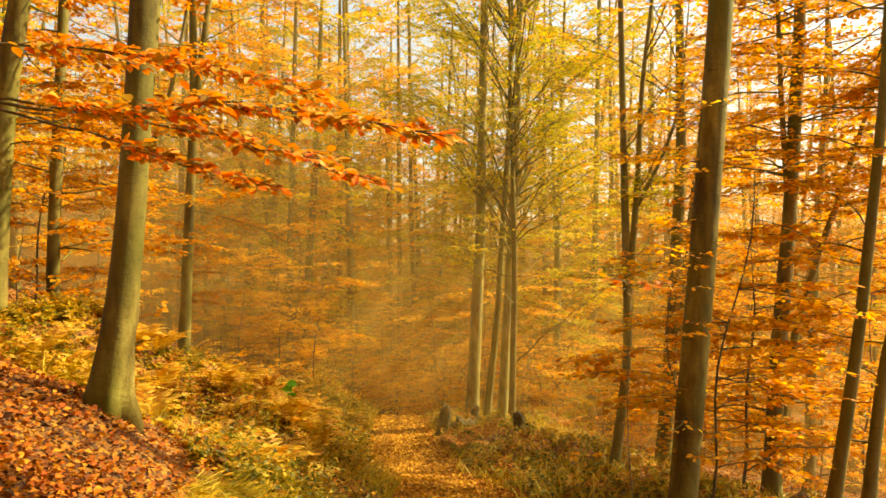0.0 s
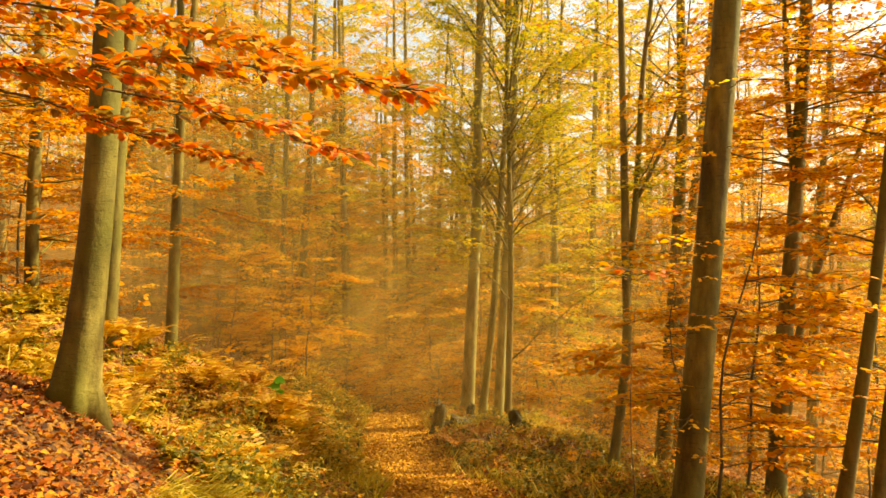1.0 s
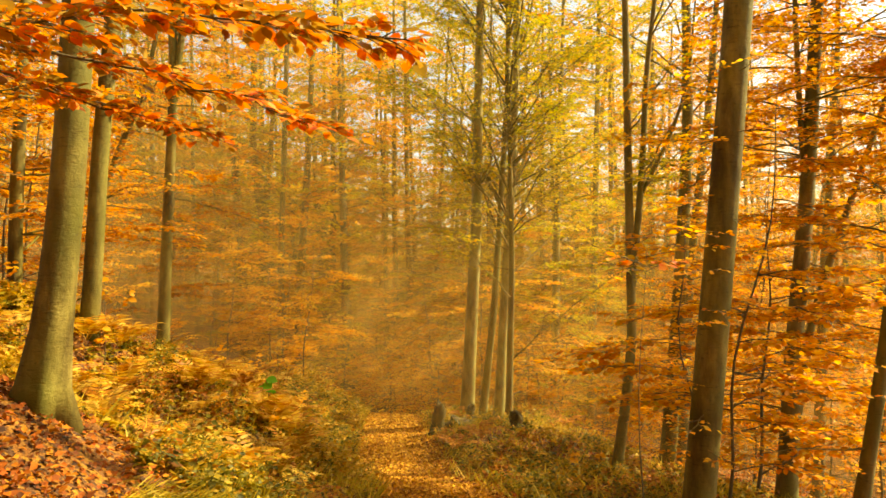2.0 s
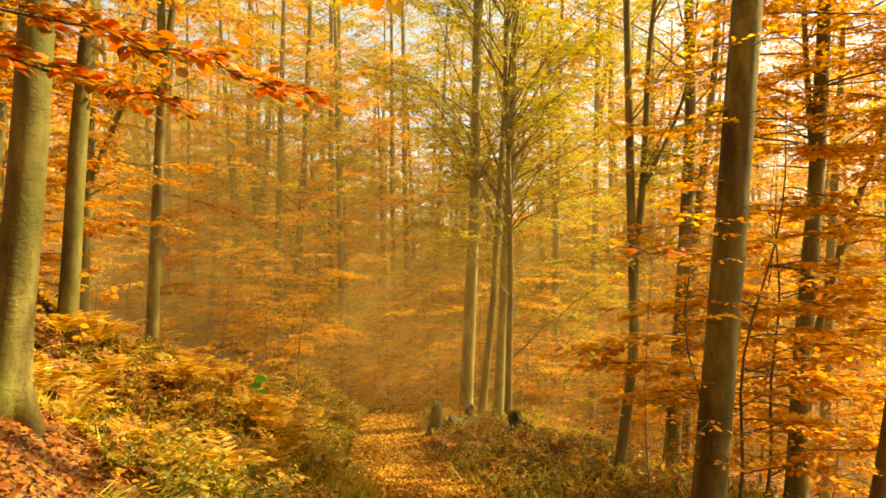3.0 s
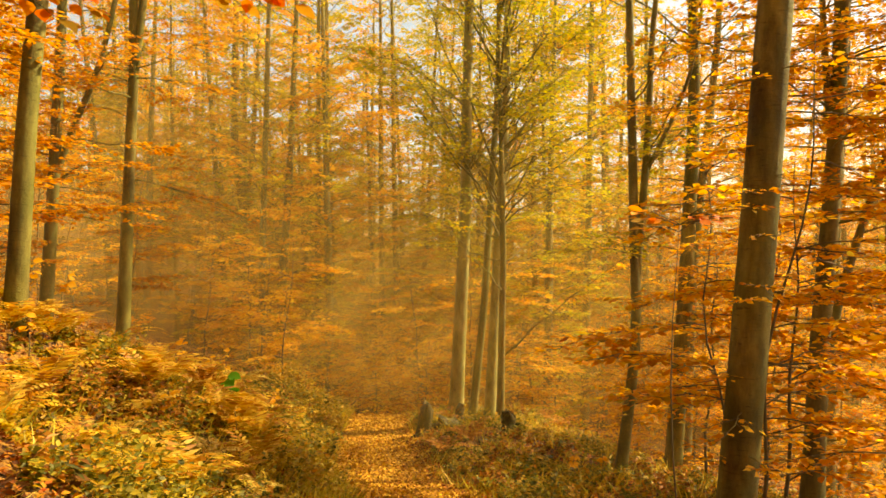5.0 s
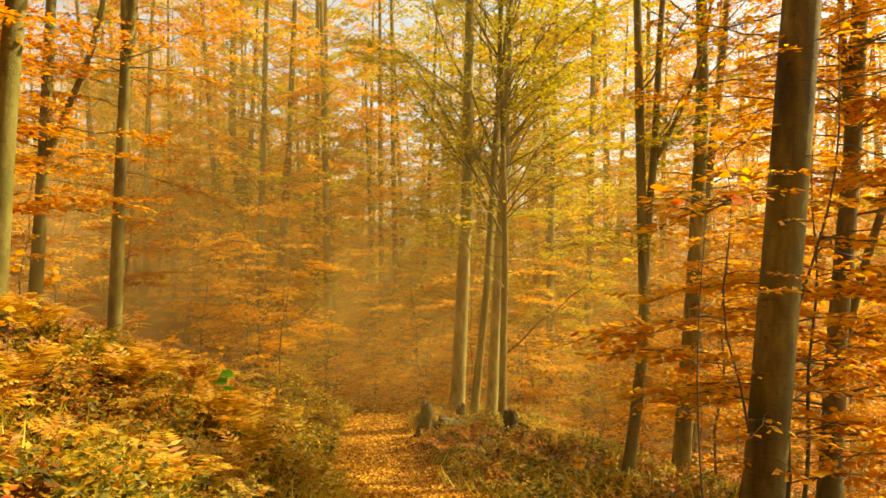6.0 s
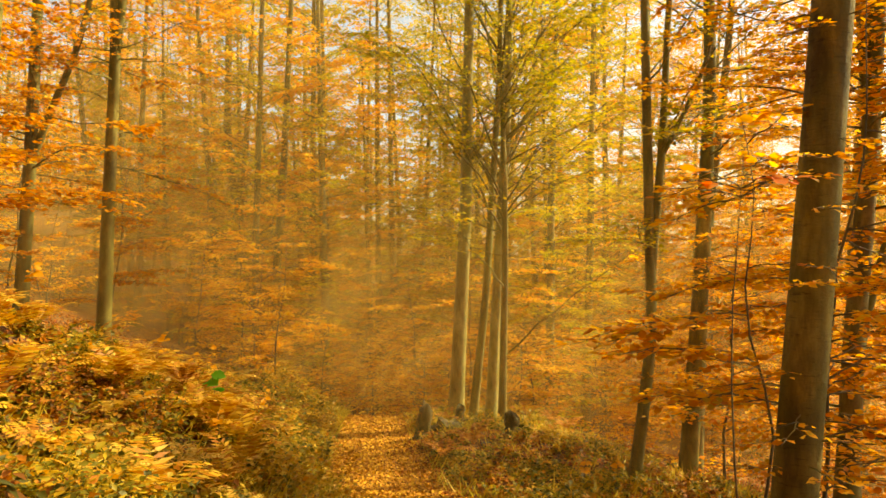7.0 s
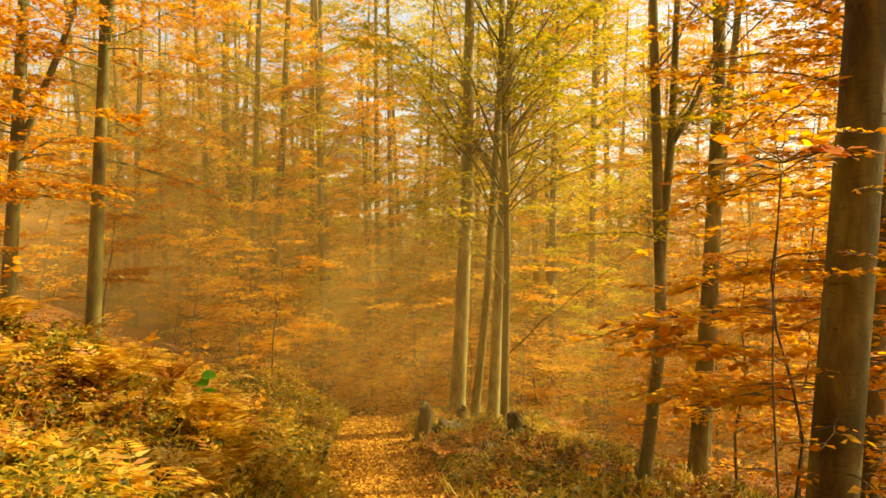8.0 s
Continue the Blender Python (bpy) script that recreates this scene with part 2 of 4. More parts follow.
def ground_z(x, y):
    """The hillside falls ahead, rises to the left of the path in a bank, and carries a mound to the right of it."""
    x, y = np.asarray(x, float), np.asarray(y, float)
    z = -0.2 * np.clip(y, -60, 25) - 0.15 * np.clip(y - 25, 0, 30) + 0.16 * np.clip(y - 62, 0, 140) * np.clip(-(x + 10) / 40, 0, 1)
    u = path_x(y) - 1.15 - x
    k = np.interp(y, [0, 8.0, 9.3, 10.5, 12, 14, 60], [0.62, 0.64, 0.36, 0.28, 0.48, 0.72, 0.72])   # a hollow in the bank behind the big beech
    z = z + k * np.clip(u, 0, 2.2) + 0.35 * np.clip(u - 2.2, 0, 30) + 0.73 * (0.72 - k) * np.clip(u - 2.2, 0, 3)
    on_brow = np.clip((x + 6.5) / 2.5, 0, 1) * np.clip((6.0 - x) / 2.5, 0, 1)     # the path levels out to a brow, then drops
    z = z + on_brow * (0.08 * np.clip(y - 17, 0, 11) - 0.13 * np.clip(y - 28.5, 0, 9))
    z = z + 0.36 * np.exp(-(((x - 1.8) / 1.9) ** 2) - ((y - 22.0) / 2.6) ** 2) - 0.16 * np.clip(x - 4, 0, 4)
    z = z + 0.75 * np.exp(-(((x + 5.6) / 1.05) ** 2) - ((y - 12.0) / 1.8) ** 2)     # a hump of the bank round the leaning beech
    z = z + 0.10 * np.clip((x - path_x(y) - 1.0) / 1.2, 0, 1)
    z = z - 0.2 * np.clip(x - 7.5, 0, 40)
    near = np.exp(-((x - path_x(y)) / 1.3) ** 2)
    bumps = np.sin(1.7 * x + 0.6 * y) * np.sin(1.3 * y - 0.5 * x) + 0.6 * np.sin(3.9 * x + 1.1) * np.sin(3.3 * y + 0.4 * x)
    return z + 0.06 * bumps * (1 - 0.8 * near)


def height(x, y):
    return float(ground_z(x, y))


def build_ground():
    xs = np.concatenate([np.linspace(-900, -40, 12)[:-1], np.linspace(-40, -9, 40)[:-1], np.linspace(-9, 9, 110)[:-1], np.linspace(9, 40, 40)[:-1], np.linspace(40, 900, 12)])
    ys = np.concatenate([np.linspace(-900, -20, 10)[:-1], np.linspace(-20, 3, 40)[:-1], np.linspace(3, 32, 160)[:-1], np.linspace(32, 90, 70)[:-1], np.linspace(90, 900, 14)])
    X, Y = np.meshgrid(xs, ys)
    Z = ground_z(X, Y)
    V = np.stack([X, Y, Z], -1).reshape(-1, 3)
    w = len(xs)
    i, j = np.meshgrid(np.arange(len(ys) - 1), np.arange(w - 1), indexing="ij")
    a = (i * w + j).ravel()
    F = np.concatenate([np.stack([a, a + 1, a + w + 1], 1), np.stack([a, a + w + 1, a + w], 1)])
    tagged(part("ground", mesh_of("ground", V, F, SOIL, True)), "sloping forest floor of brown soil under fallen leaves", "ground", kind="structure")


build_ground()


# ---- trees ----
def limb_line(rng, start, az, length, rise, droop=0.35, n=8):
    """A bough's line: it leaves at az and rise (radians), and bends over by droop."""
    pts, p = [np.array(start, float)], np.array(start, float)
    for i in range(n):
        r = rise - droop * (i / n) ** 1.3 + rng.normal() * 0.11
        a = az + rng.normal() * 0.14
        p = p + length / n * np.array([math.cos(r) * math.cos(a), math.cos(r) * math.sin(a), math.sin(r)])
        pts.append(p.copy())
        az += rng.normal() * 0.05
    return np.array(pts)


def spray(rng, line, gap, twig, leaf, density, from_part=0.2, tilt=0.34, lift=0.03):
    """Flat sprays of twigs and leaves along a bough. Returns twig lines and the leaves' arrays."""
    seg = np.linalg.norm(np.diff(line, axis=0), axis=1)
    s = np.concatenate([[0], np.cumsum(seg)])
    total = s[-1]
    m = max(3, int(total * (1 - from_part) / gap))
    f = np.sort(np.concatenate([rng.uniform(from_part, 1, m - 1), [0.995]]))
    at = np.stack([np.interp(f * total, s, line[:, c]) for c in range(3)], 1)
    ahead = np.stack([np.interp(np.minimum(f + 0.05, 1) * total, s, line[:, c]) for c in range(3)], 1)
    back = np.stack([np.interp(np.maximum(f - 0.05, 0) * total, s, line[:, c]) for c in range(3)], 1)
    d = unit(ahead - back)
    side = np.where(np.arange(m) % 2 == 0, 1.0, -1.0)
    ang = side * rng.uniform(0.5, 1.15, m)
    ang[-1] = 0
    c, sn = np.cos(ang), np.sin(ang)
    td = np.stack([d[:, 0] * c - d[:, 1] * sn, d[:, 0] * sn + d[:, 1] * c, d[:, 2] * 0.35 + rng.normal(lift, 0.09, m)], 1)
    td = unit(td)
    tl = twig * (1.15 - 0.65 * f) * rng.uniform(0.55, 1.2, m)
    count = np.maximum(2, (tl * density * rng.uniform(0.6, 1.3, m)).astype(int))
    idx = np.repeat(np.arange(m), count)
    n = len(idx)
    t = rng.uniform(0.08, 1.0, n)
    P = at[idx] + td[idx] * (tl[idx] * t)[:, None]
    P[:, 2] -= 0.10 * tl[idx] * t * t
    a = rng.choice([-1, 1], n) * rng.uniform(0.3, 1.2, n)
    c, sn = np.cos(a), np.sin(a)
    tx = td[idx]
    D = np.stack([tx[:, 0] * c - tx[:, 1] * sn, tx[:, 0] * sn + tx[:, 1] * c, rng.normal(-0.1, 0.2, n)], 1)
    P = P + unit(D) * (rng.uniform(0, 0.9, n) * leaf)[:, None]
    N = unit(np.array([0, 0, 1.0]) + rng.normal(size=(n, 3)) * tilt)
    L = leaf * rng.uniform(0.65, 1.2, n)
    twigs = [(at[i], at[i] + td[i] * tl[i] * 0.5, at[i] + td[i] * tl[i] - np.array([0, 0, 0.1 * tl[i]])) for i in range(m)]
    return twigs, (P, D, N, L)


def trunk_line(points, step=0.45):
    """A smooth stem line through a few places (x, y, z)."""
    P = np.array(points, float)
    z = np.arange(P[0, 2], P[-1, 2] + step, step)
    x, y = np.interp(z, P[:, 2], P[:, 0]), np.interp(z, P[:, 2], P[:, 1])
    for _ in range(3):
        x[1:-1] = 0.25 * x[:-2] + 0.5 * x[1:-1] + 0.25 * x[2:]
        y[1:-1] = 0.25 * y[:-2] + 0.5 * y[1:-1] + 0.25 * y[2:]
    return np.stack([x, y, z], 1)


def stem_mesh(rng, line, r0, mat, taper=0.9, flare=0.5, k=14, flare_height=0.5, uneven=1.0):
    h = line[:, 2] - line[0, 2]
    H = h[-1]
    R = r0 * np.maximum(1 - taper * (h / H) ** 1.15, 0.04)
    R = R * (1 + flare * np.exp(-h / flare_height))
    V, F = tube(line, R, k)
    V = V.reshape(len(line), k, 3)
    c = line[:, None]
    th = np.arange(k) * 2 * np.pi / k
    ph = rng.uniform(0, 6, 3)
    wave = uneven * 0.045 * np.sin(2 * th[None] + ph[0] + 0.25 * h[:, None]) + uneven * 0.03 * np.sin(3 * th[None] + ph[1] - 0.5 * h[:, None])
    roots = flare * 0.3 * np.exp(-h / (flare_height * 0.7))[:, None] * np.cos(5 * th[None] + ph[2])
    V = c + (V - c) * (1 + wave + roots)[..., None]
    return mesh_of("stem", V.reshape(-1, 3), F, mat, True)


def make_tree(seed, points, r0, top, limbs, leaf_mat, bark=BARK, label="", leaf=0.105, twig_tubes=True, taper=0.8, flare=0.5, k=14,
              forks=(), name="beech_tree", group="beech trees of the wood", joined_limbs=False, min_r=0.004, full=(1.5, 0.55, 1.35), inner=0.2):
    """points: places (x, y, z) on the stem from the ground up. limbs: (count, low, high, short, long, rise, az, spread, gap, twig, density),
    heights over the ground. forks: (points, radius) of second stems."""
    rng = np.random.default_rng(seed)
    x0, y0 = points[0][0], points[0][1]
    z0 = height(x0, y0)
    pts = [(x0, y0, z0 - 0.25)] + [p for p in points[1:] if p[2] > z0 + 0.1]
    last, prev = pts[-1], pts[-2]
    if z0 + top > last[2] + 0.5:
        sl = (last[0] - prev[0]) / max(last[2] - prev[2], 0.5)
        pts.append((last[0] + 0.6 * sl * (z0 + top - last[2]), last[1] + 0.3, z0 + top))
    line = trunk_line(pts)
    origin = Vector((x0, y0, z0))
    tree = new(name)
    tree.location = origin
    tagged(tree, label, "tree", group)
    shift = np.array(origin)
    line = line - shift
    if r0 < 0.05:
        h = line[:, 2:3] - line[0, 2]
        line[:, :2] += (0.045 if r0 > 0.02 else 0.07) * np.sin(h * rng.uniform(1.5, 3.0, 2) + rng.uniform(0, 6, 2)) * np.minimum(h, 1)
    part("trunk", stem_mesh(rng, line, r0, bark, taper, flare, k, uneven=0.45 if k > 16 else 1.0), tree)
    stems = [(line, r0)]
    for fp, fr in forks:
        fl = trunk_line(fp) - shift
        part("fork", stem_mesh(rng, fl, fr, bark, taper, 0.0, 8), tree)
        stems.append((fl, fr))
    leaves, twig_chunks, limb_chunks = [], [], []
    H = line[-1, 2]
    for count, low, high, short, long, rise, azc, spread, gap, twig, density in limbs:
        for i in range(int(count * full[0])):
            hz = rng.uniform(low, high)
            st, sr = stems[i % len(stems)] if hz > 3 else stems[0]
            hz = min(max(hz, st[0, 2] + 0.1), st[-1, 2] - 0.2)
            start = [np.interp(hz, st[:, 2], st[:, c]) for c in range(3)]
            a = radians(azc + rng.uniform(-spread, spread))
            length = rng.uniform(short, long)
            ln = limb_line(rng, start, a, length, radians(rise) + rng.normal() * 0.12, n=5 if joined_limbs else 8)
            br = min(0.004 + 0.0055 * length, sr * 0.45)
            V, F = tube(ln, np.linspace(br, min_r, len(ln)), 6 if not joined_limbs else 4)
            limb_chunks.append((V, F))
            tw, lv = spray(rng, ln, gap * full[1], twig, leaf, density * full[2], inner)
            leaves.append(lv)
            if twig_tubes:
                for t in tw:
                    twig_chunks.append(tube(np.array(t)[::2], [0.005, 0.0022], 3))
    if limb_chunks and joined_limbs:
        tagged(part("branch_mass", mesh_of("branch_mass", *joined(limb_chunks), bark, True), tree), kind="stuff")
    else:
        for ch in limb_chunks:
            part("limb", mesh_of("limb", *ch, bark, True), tree)
    if twig_chunks:
        tagged(part("twig_mass", mesh_of("twig_mass", *joined(twig_chunks), TWIG), tree), kind="stuff")
    if leaves:
        P, D, N, L = (np.concatenate(a) for a in zip(*leaves))
        part("crown", mesh_of("crown", *(oval_blades if y0 < 15.5 and r0 < 0.15 else leaf_blades)(P, D, N, L, L * 0.33), leaf_mat), tree)
    return tree


TALL = (16, 7.5, 16, 2.0, 4.5, 35, 0, 180, 0.45, 1.2, 9)      # the high crown, over the view of near trees

make_tree(1, [(-3.42, 7.45, 0), (-3.18, 7.45, 1.6), (-3.07, 7.45, 3.52)], 0.148, 19, [TALL], ORANGE, k=22, flare=1.1,
          label="large smooth grey beech with flared roots on the leafy bank")
make_tree(2, [(-7.52, 14.2, 0), (-7.51, 14.2, 1.95), (-7.37, 14.2, 5.58)], 0.125, 17,
          [(16, 1.0, 7.0, 1.5, 3.4, 12, 0, 180, 0.22, 0.9, 26), TALL], DEEP_ORANGE, flare=0.2, label="slim mossy beech with orange leaf sprays on the slope")
make_tree(3, [(-5.06, 11.8, 0), (-4.98, 11.8, 1.2), (-4.9, 11.8, 2.9), (-4.72, 11.8, 4.7)], 0.138, 18,
          [(7, 4.0, 8.0, 1.0, 2.4, 12, 150, 110, 0.22, 0.8, 24), TALL], DEEP_ORANGE, bark=BARK, flare=0.25, label="leaning dark beech with orange leaves on the slope")
make_tree(4, [(-8.31, 18.76, 0), (-8.14, 18.76, 1.86), (-8.05, 18.76, 3.8)], 0.15, 17,
          [(14, 1.5, 9.0, 1.5, 3.6, 12, 0, 180, 0.22, 0.9, 26), TALL], DEEP_ORANGE, bark=BARK_DARK,
          forks=[([(-8.2, 18.76, 2.3), (-7.75, 18.76, 3.7), (-7.1, 18.76, 5.1), (-6.6, 18.76, 7.5), (-6.3, 18.76, 10)], 0.085)], label="dark slender beech with a slanting second stem on the slope")
make_tree(5, [(-6.72, 19.0, 0), (-6.58, 19.0, 2.3), (-6.46, 19.0, 5.2), (-6.5, 19.0, 7.22)], 0.148, 18,
          [(10, 3.0, 9.0, 1.5, 3.2, 8, 0, 180, 0.25, 0.9, 22), TALL], DEEP_ORANGE, forks=[([(-6.46, 19.0, 5.0), (-6.2, 19.0, 7.2), (-5.7, 19.0, 11), (-5.3, 19, 15)], 0.1)],
          label="straight lichen-streaked beech forking high up")
make_tree(6, [(-6.45, 10.5, 0), (-6.25, 10.5, 4.0), (-6.05, 10.5, 5.1)], 0.17, 17,
          [(14, 2.0, 6.5, 1.2, 3.0, 10, 0, 180, 0.22, 0.9, 26), TALL], DEEP_ORANGE, label="beech with bright orange leaf sprays on the bank")

# the group on the mound
make_tree(10, [(0.85, 25.0, 0), (1.17, 25.0, 2.16), (1.29, 25.0, 10.16)], 0.22, 24,
          [(26, 7, 18, 2.5, 5.5, 35, 0, 180, 0.3, 1.3, 15)], YELLOW, bark=BARK_PALE, inner=0.32, leaf=0.125, full=(1.0, 0.5, 1.25), label="tall straight pale beech on the mound")
make_tree(11, [(1.36, 25.5, 0), (1.78, 25.5, -0.54), (2.21, 25.5, 6.45), (2.25, 25.5, 10.34)], 0.135, 21,
          [(18, 6, 15, 4.0, 7.0, 48, 0, 180, 0.3, 1.4, 15), (12, 5, 12, 2.5, 5, 25, 0, 180, 0.3, 1.2, 15)], YELLOW, bark=BARK_DARK,  inner=0.32, leaf=0.125, full=(1.0, 0.5, 1.25), label="leaning dark slender beech on the mound")
make_tree(12, [(1.98, 26.0, 0), (2.17, 26.0, -0.59), (2.44, 26.0, 4.57)], 0.19, 23,
          [(18, 7, 16, 4.0, 7.0, 48, 0, 180, 0.3, 1.4, 15), (12, 5, 14, 2.5, 5, 25, 0, 180, 0.3, 1.2, 15)], YELLOW, bark=BARK_PALE, inner=0.32, leaf=0.125, full=(1.0, 0.5, 1.25), label="pale beech of the clump on the mound")
make_tree(13, [(2.23, 25.0, 0), (2.33, 25.0, 1.02), (2.21, 25.0, 6.36)], 0.115, 18,
          [(18, 5, 14, 4.0, 7.5, 52, 0, 180, 0.3, 1.4, 15), (1, 1.8, 2.4, 5.5, 6, 52, 0, 10, 0.4, 1.2, 12), (10, 4, 12, 2.5, 4.5, 25, 0, 180, 0.3, 1.2, 15)], YELLOW, bark=BARK_DARK,  inner=0.32, leaf=0.125, full=(1.0, 0.5, 1.25),
          label="thin dark beech with steep fanning branches")

# right of the path
make_tree(20, [(3.68, 16.4, 0), (4.0, 16.4, -0.9), (4.04, 16.4, -0.28), (3.99, 16.4, 0.97), (3.94, 16.4, 3.47), (3.88, 16.4, 6.47)], 0.115, 16,
          [(12, 5, 14, 2.0, 3.5, 45, 0, 180, 0.3, 1.0, 14), (4, 3, 6, 1.5, 2.6, 15, 0, 180, 0.25, 0.9, 20)], YELLOW, bark=BARK_DARK,
          forks=[([(4.02, 16.4, 0.5), (4.24, 16.4, 3.1), (4.32, 16.4, 5.34), (4.55, 16.4, 7.0), (4.8, 16.4, 11)], 0.08),
                 ([(4.2, 16.4, 2.6), (4.75, 16.4, 3.6), (5.2, 16.4, 4.8), (5.4, 16.4, 7.5)], 0.05)],
          flare=0.3, label="twin-stemmed dark beech beside the mound")
make_tree(21, [(5.38, 18.5, 0), (5.66, 18.5, 0.05), (5.88, 18.5, 4.42), (5.82, 18.5, 7.9)], 0.18, 20,
          [(12, 3, 9, 1.8, 3.6, 12, 0, 180, 0.25, 0.9, 22), (12, 8, 18, 2, 4, 40, 0, 180, 0.35, 1.1, 12)], ORANGE, flare=0.25, label="stout brown-grey beech with orange sprays")
make_tree(22, [(6.94, 22.3, 0), (7.18, 22.3, 0.78), (7.57, 22.3, 4.31), (7.83, 22.3, 6.56)], 0.155, 19,
          [(14, 3, 10, 1.8, 3.6, 12, 0, 180, 0.25, 0.9, 22), (12, 8, 18, 2, 4, 40, 0, 180, 0.35, 1.1, 12)], AMBER, bark=BARK_DARK, label="leaning beech behind the stout one")
make_tree(23, [(2.84, 9.05, 0), (3.10, 9.05, 1.25), (3.36, 9.05, 4.68)], 0.168, 20, [TALL, (13, 0.9, 5.2, 0.25, 0.6, 5, 240, 75, 0.13, 0.3, 22)], ORANGE, k=20, flare=0.12, taper=0.5, leaf=0.08, label="large smooth beech trunk by the path")
make_tree(24, [(6.1, 14.0, 0), (6.23, 14.0, -0.43), (6.47, 14.0, 2.13), (6.7, 14.0, 6.4)], 0.172, 17,
          [(22, 0.8, 9.5, 1.6, 3.4, 10, 215, 120, 0.22, 0.9, 22), (16, 6.0, 11, 1.6, 3.2, 15, 0, 180, 0.22, 0.9, 22)], ORANGE, bark=BARK_DARK,
          forks=[([(6.45, 14.0, 2.6), (6.32, 14.0, 4.4), (6.25, 14.0, 6.4), (6.2, 14, 10)], 0.06)], label="brown beech hung with dense orange sprays")
make_tree(25, [(5.57, 10.85, 0), (6.02, 10.85, 0.36), (6.26, 10.85, 2.59), (6.41, 10.85, 4.07)], 0.098, 15,
          [(12, 0.8, 7.5, 1.4, 2.8, 10, 105, 85, 0.2, 0.9, 25), (8, 5, 9, 1.4, 2.8, 14, 60, 140, 0.2, 0.9, 25)], ORANGE, bark=BARK_DARK, leaf=0.088, label="leaning dark beech with orange sprays")
make_tree(26, [(6.35, 11.3, 0), (6.65, 11.3, 0.02), (7.0, 11.3, 1.18), (7.5, 11.3, 3.2)], 0.1, 15,
          [(10, 1.0, 7.5, 1.4, 2.8, 10, 95, 85, 0.2, 0.9, 25), (8, 5, 9, 1.4, 2.8, 14, 60, 140, 0.2, 0.9, 25)], ORANGE, bark=BARK_DARK, leaf=0.088, label="second dark beech leaning outwards")
make_tree(27, [(6.6, 15.0, 0), (6.93, 15.0, -0.34), (7.44, 15.0, 1.37), (8.13, 15.0, 3.32), (8.69, 15.0, 5.03)], 0.09, 11,
          [(17, 1.5, 10.5, 1.4, 3.4, 10, 0, 180, 0.2, 0.9, 24)], ORANGE, bark=BARK_DARK, label="thin slanting beech among orange leaves")

make_tree(28, [(11.3, 23.2, 0), (11.5, 23.2, 1.0), (11.9, 23.2, 7.0)], 0.17, 19, [(26, 3, 17, 2.0, 4.2, 13, 0, 180, 0.33, 1.1, 15)], ORANGE, bark=BARK_DARK, leaf=0.14,
          twig_tubes=False, label="beech with an orange crown on the lower slope")


def sapling(seed, points, r0, top, limbs, mat=ORANGE, label="thin beech sapling with flat orange leaf sprays"):
    return make_tree(seed, points, r0, top, limbs, mat, bark=TWIG, label=label, taper=0.85, flare=0.1, k=7, name="beech_sapling", group="beech saplings")


sapling(30, [(3.7, 10.45, 0), (3.86, 10.45, 0.09), (3.99, 10.45, 0.72), (4.25, 10.45, 1.83), (4.41, 10.45, 2.55)], 0.023, 5.5,
        [(12, 0.6, 5, 0.8, 1.8, 8, 30, 120, 0.16, 0.6, 28)])
sapling(31, [(3.12, 10.1, 0), (3.17, 10.1, -0.41), (3.02, 10.1, 0.52), (3.06, 10.1, 1.52)], 0.016, 4.2, [(3, 1.6, 2.4, 1.2, 1.8, 5, 185, 25, 0.16, 0.5, 26), (6, 1.5, 4.0, 0.6, 1.2, 8, 200, 120, 0.16, 0.4, 24)])
for s, (sx, sy, st) in enumerate([(5.0, 12.6, 5), (5.6, 17.2, 5), (7.4, 18.5, 9), (9.5, 17.0, 7)]):
    sapling(40 + s, [(sx, sy, 0), (sx + 0.1, sy, height(sx, sy) + 1.5), (sx + 0.25, sy + 0.1, height(sx, sy) + 3)], 0.03, st,
            [(14, 0.4, st - 0.4, 0.9, 2.2, 8, 0, 180, 0.17, 0.7, 26)])
for s, (sx, sy, st) in enumerate([(-9.2, 16.5, 6), (-10.5, 19.5, 7), (-8.8, 13.0, 5), (-8.5, 23.5, 6), (-11.5, 24, 7), (-5.0, 28, 5)]):
    sapling(60 + s, [(sx, sy, 0), (sx + 0.1, sy, height(sx, sy) + 1.5), (sx + 0.25, sy + 0.1, height(sx, sy) + 3)], 0.03, st,
            [(14, 0.4, st - 0.4, 0.9, 2.4, 8, 0, 180, 0.17, 0.7, 26)], AMBER if s > 3 else DEEP_ORANGE)

for s, (sx, sy, st) in enumerate([(-4.2, 33, 4), (-6.5, 31, 5), (-3.4, 38, 3.5), (-5.5, 36, 5), (-0.2, 32, 3), (0.9, 36, 4), (3.4, 31, 4), (5.2, 33, 5), (7.8, 30, 5), (9.0, 35, 6), (2.2, 40, 5), (4.5, 42, 5), (-9.5, 34, 6), (-11.5, 38, 6),
                                  (-1.0, 44, 5), (-5, 44, 5), (-14, 31, 6), (-16, 36, 7), (-18, 42, 7), (-13, 43, 6), (-14.5, 25, 6), (12.5, 33, 7), (12.0, 24, 6)]):
    make_tree(80 + s, [(sx, sy, 0), (sx + 0.1, sy, height(sx, sy) + 1.5), (sx + 0.25, sy + 0.1, height(sx, sy) + 3)], 0.035, st,
              [(14, 0.3, st - 0.3, 1.0, 2.6, 10, 0, 180, 0.35, 0.9, 16)], (AMBER, ORANGE, AMBER, YELLOW)[s % 4], bark=TWIG, label="bushy young beech with amber leaves in the mist",
              leaf=0.16, twig_tubes=False, k=5, flare=0.1, joined_limbs=True, name="beech_sapling", group="beech saplings")

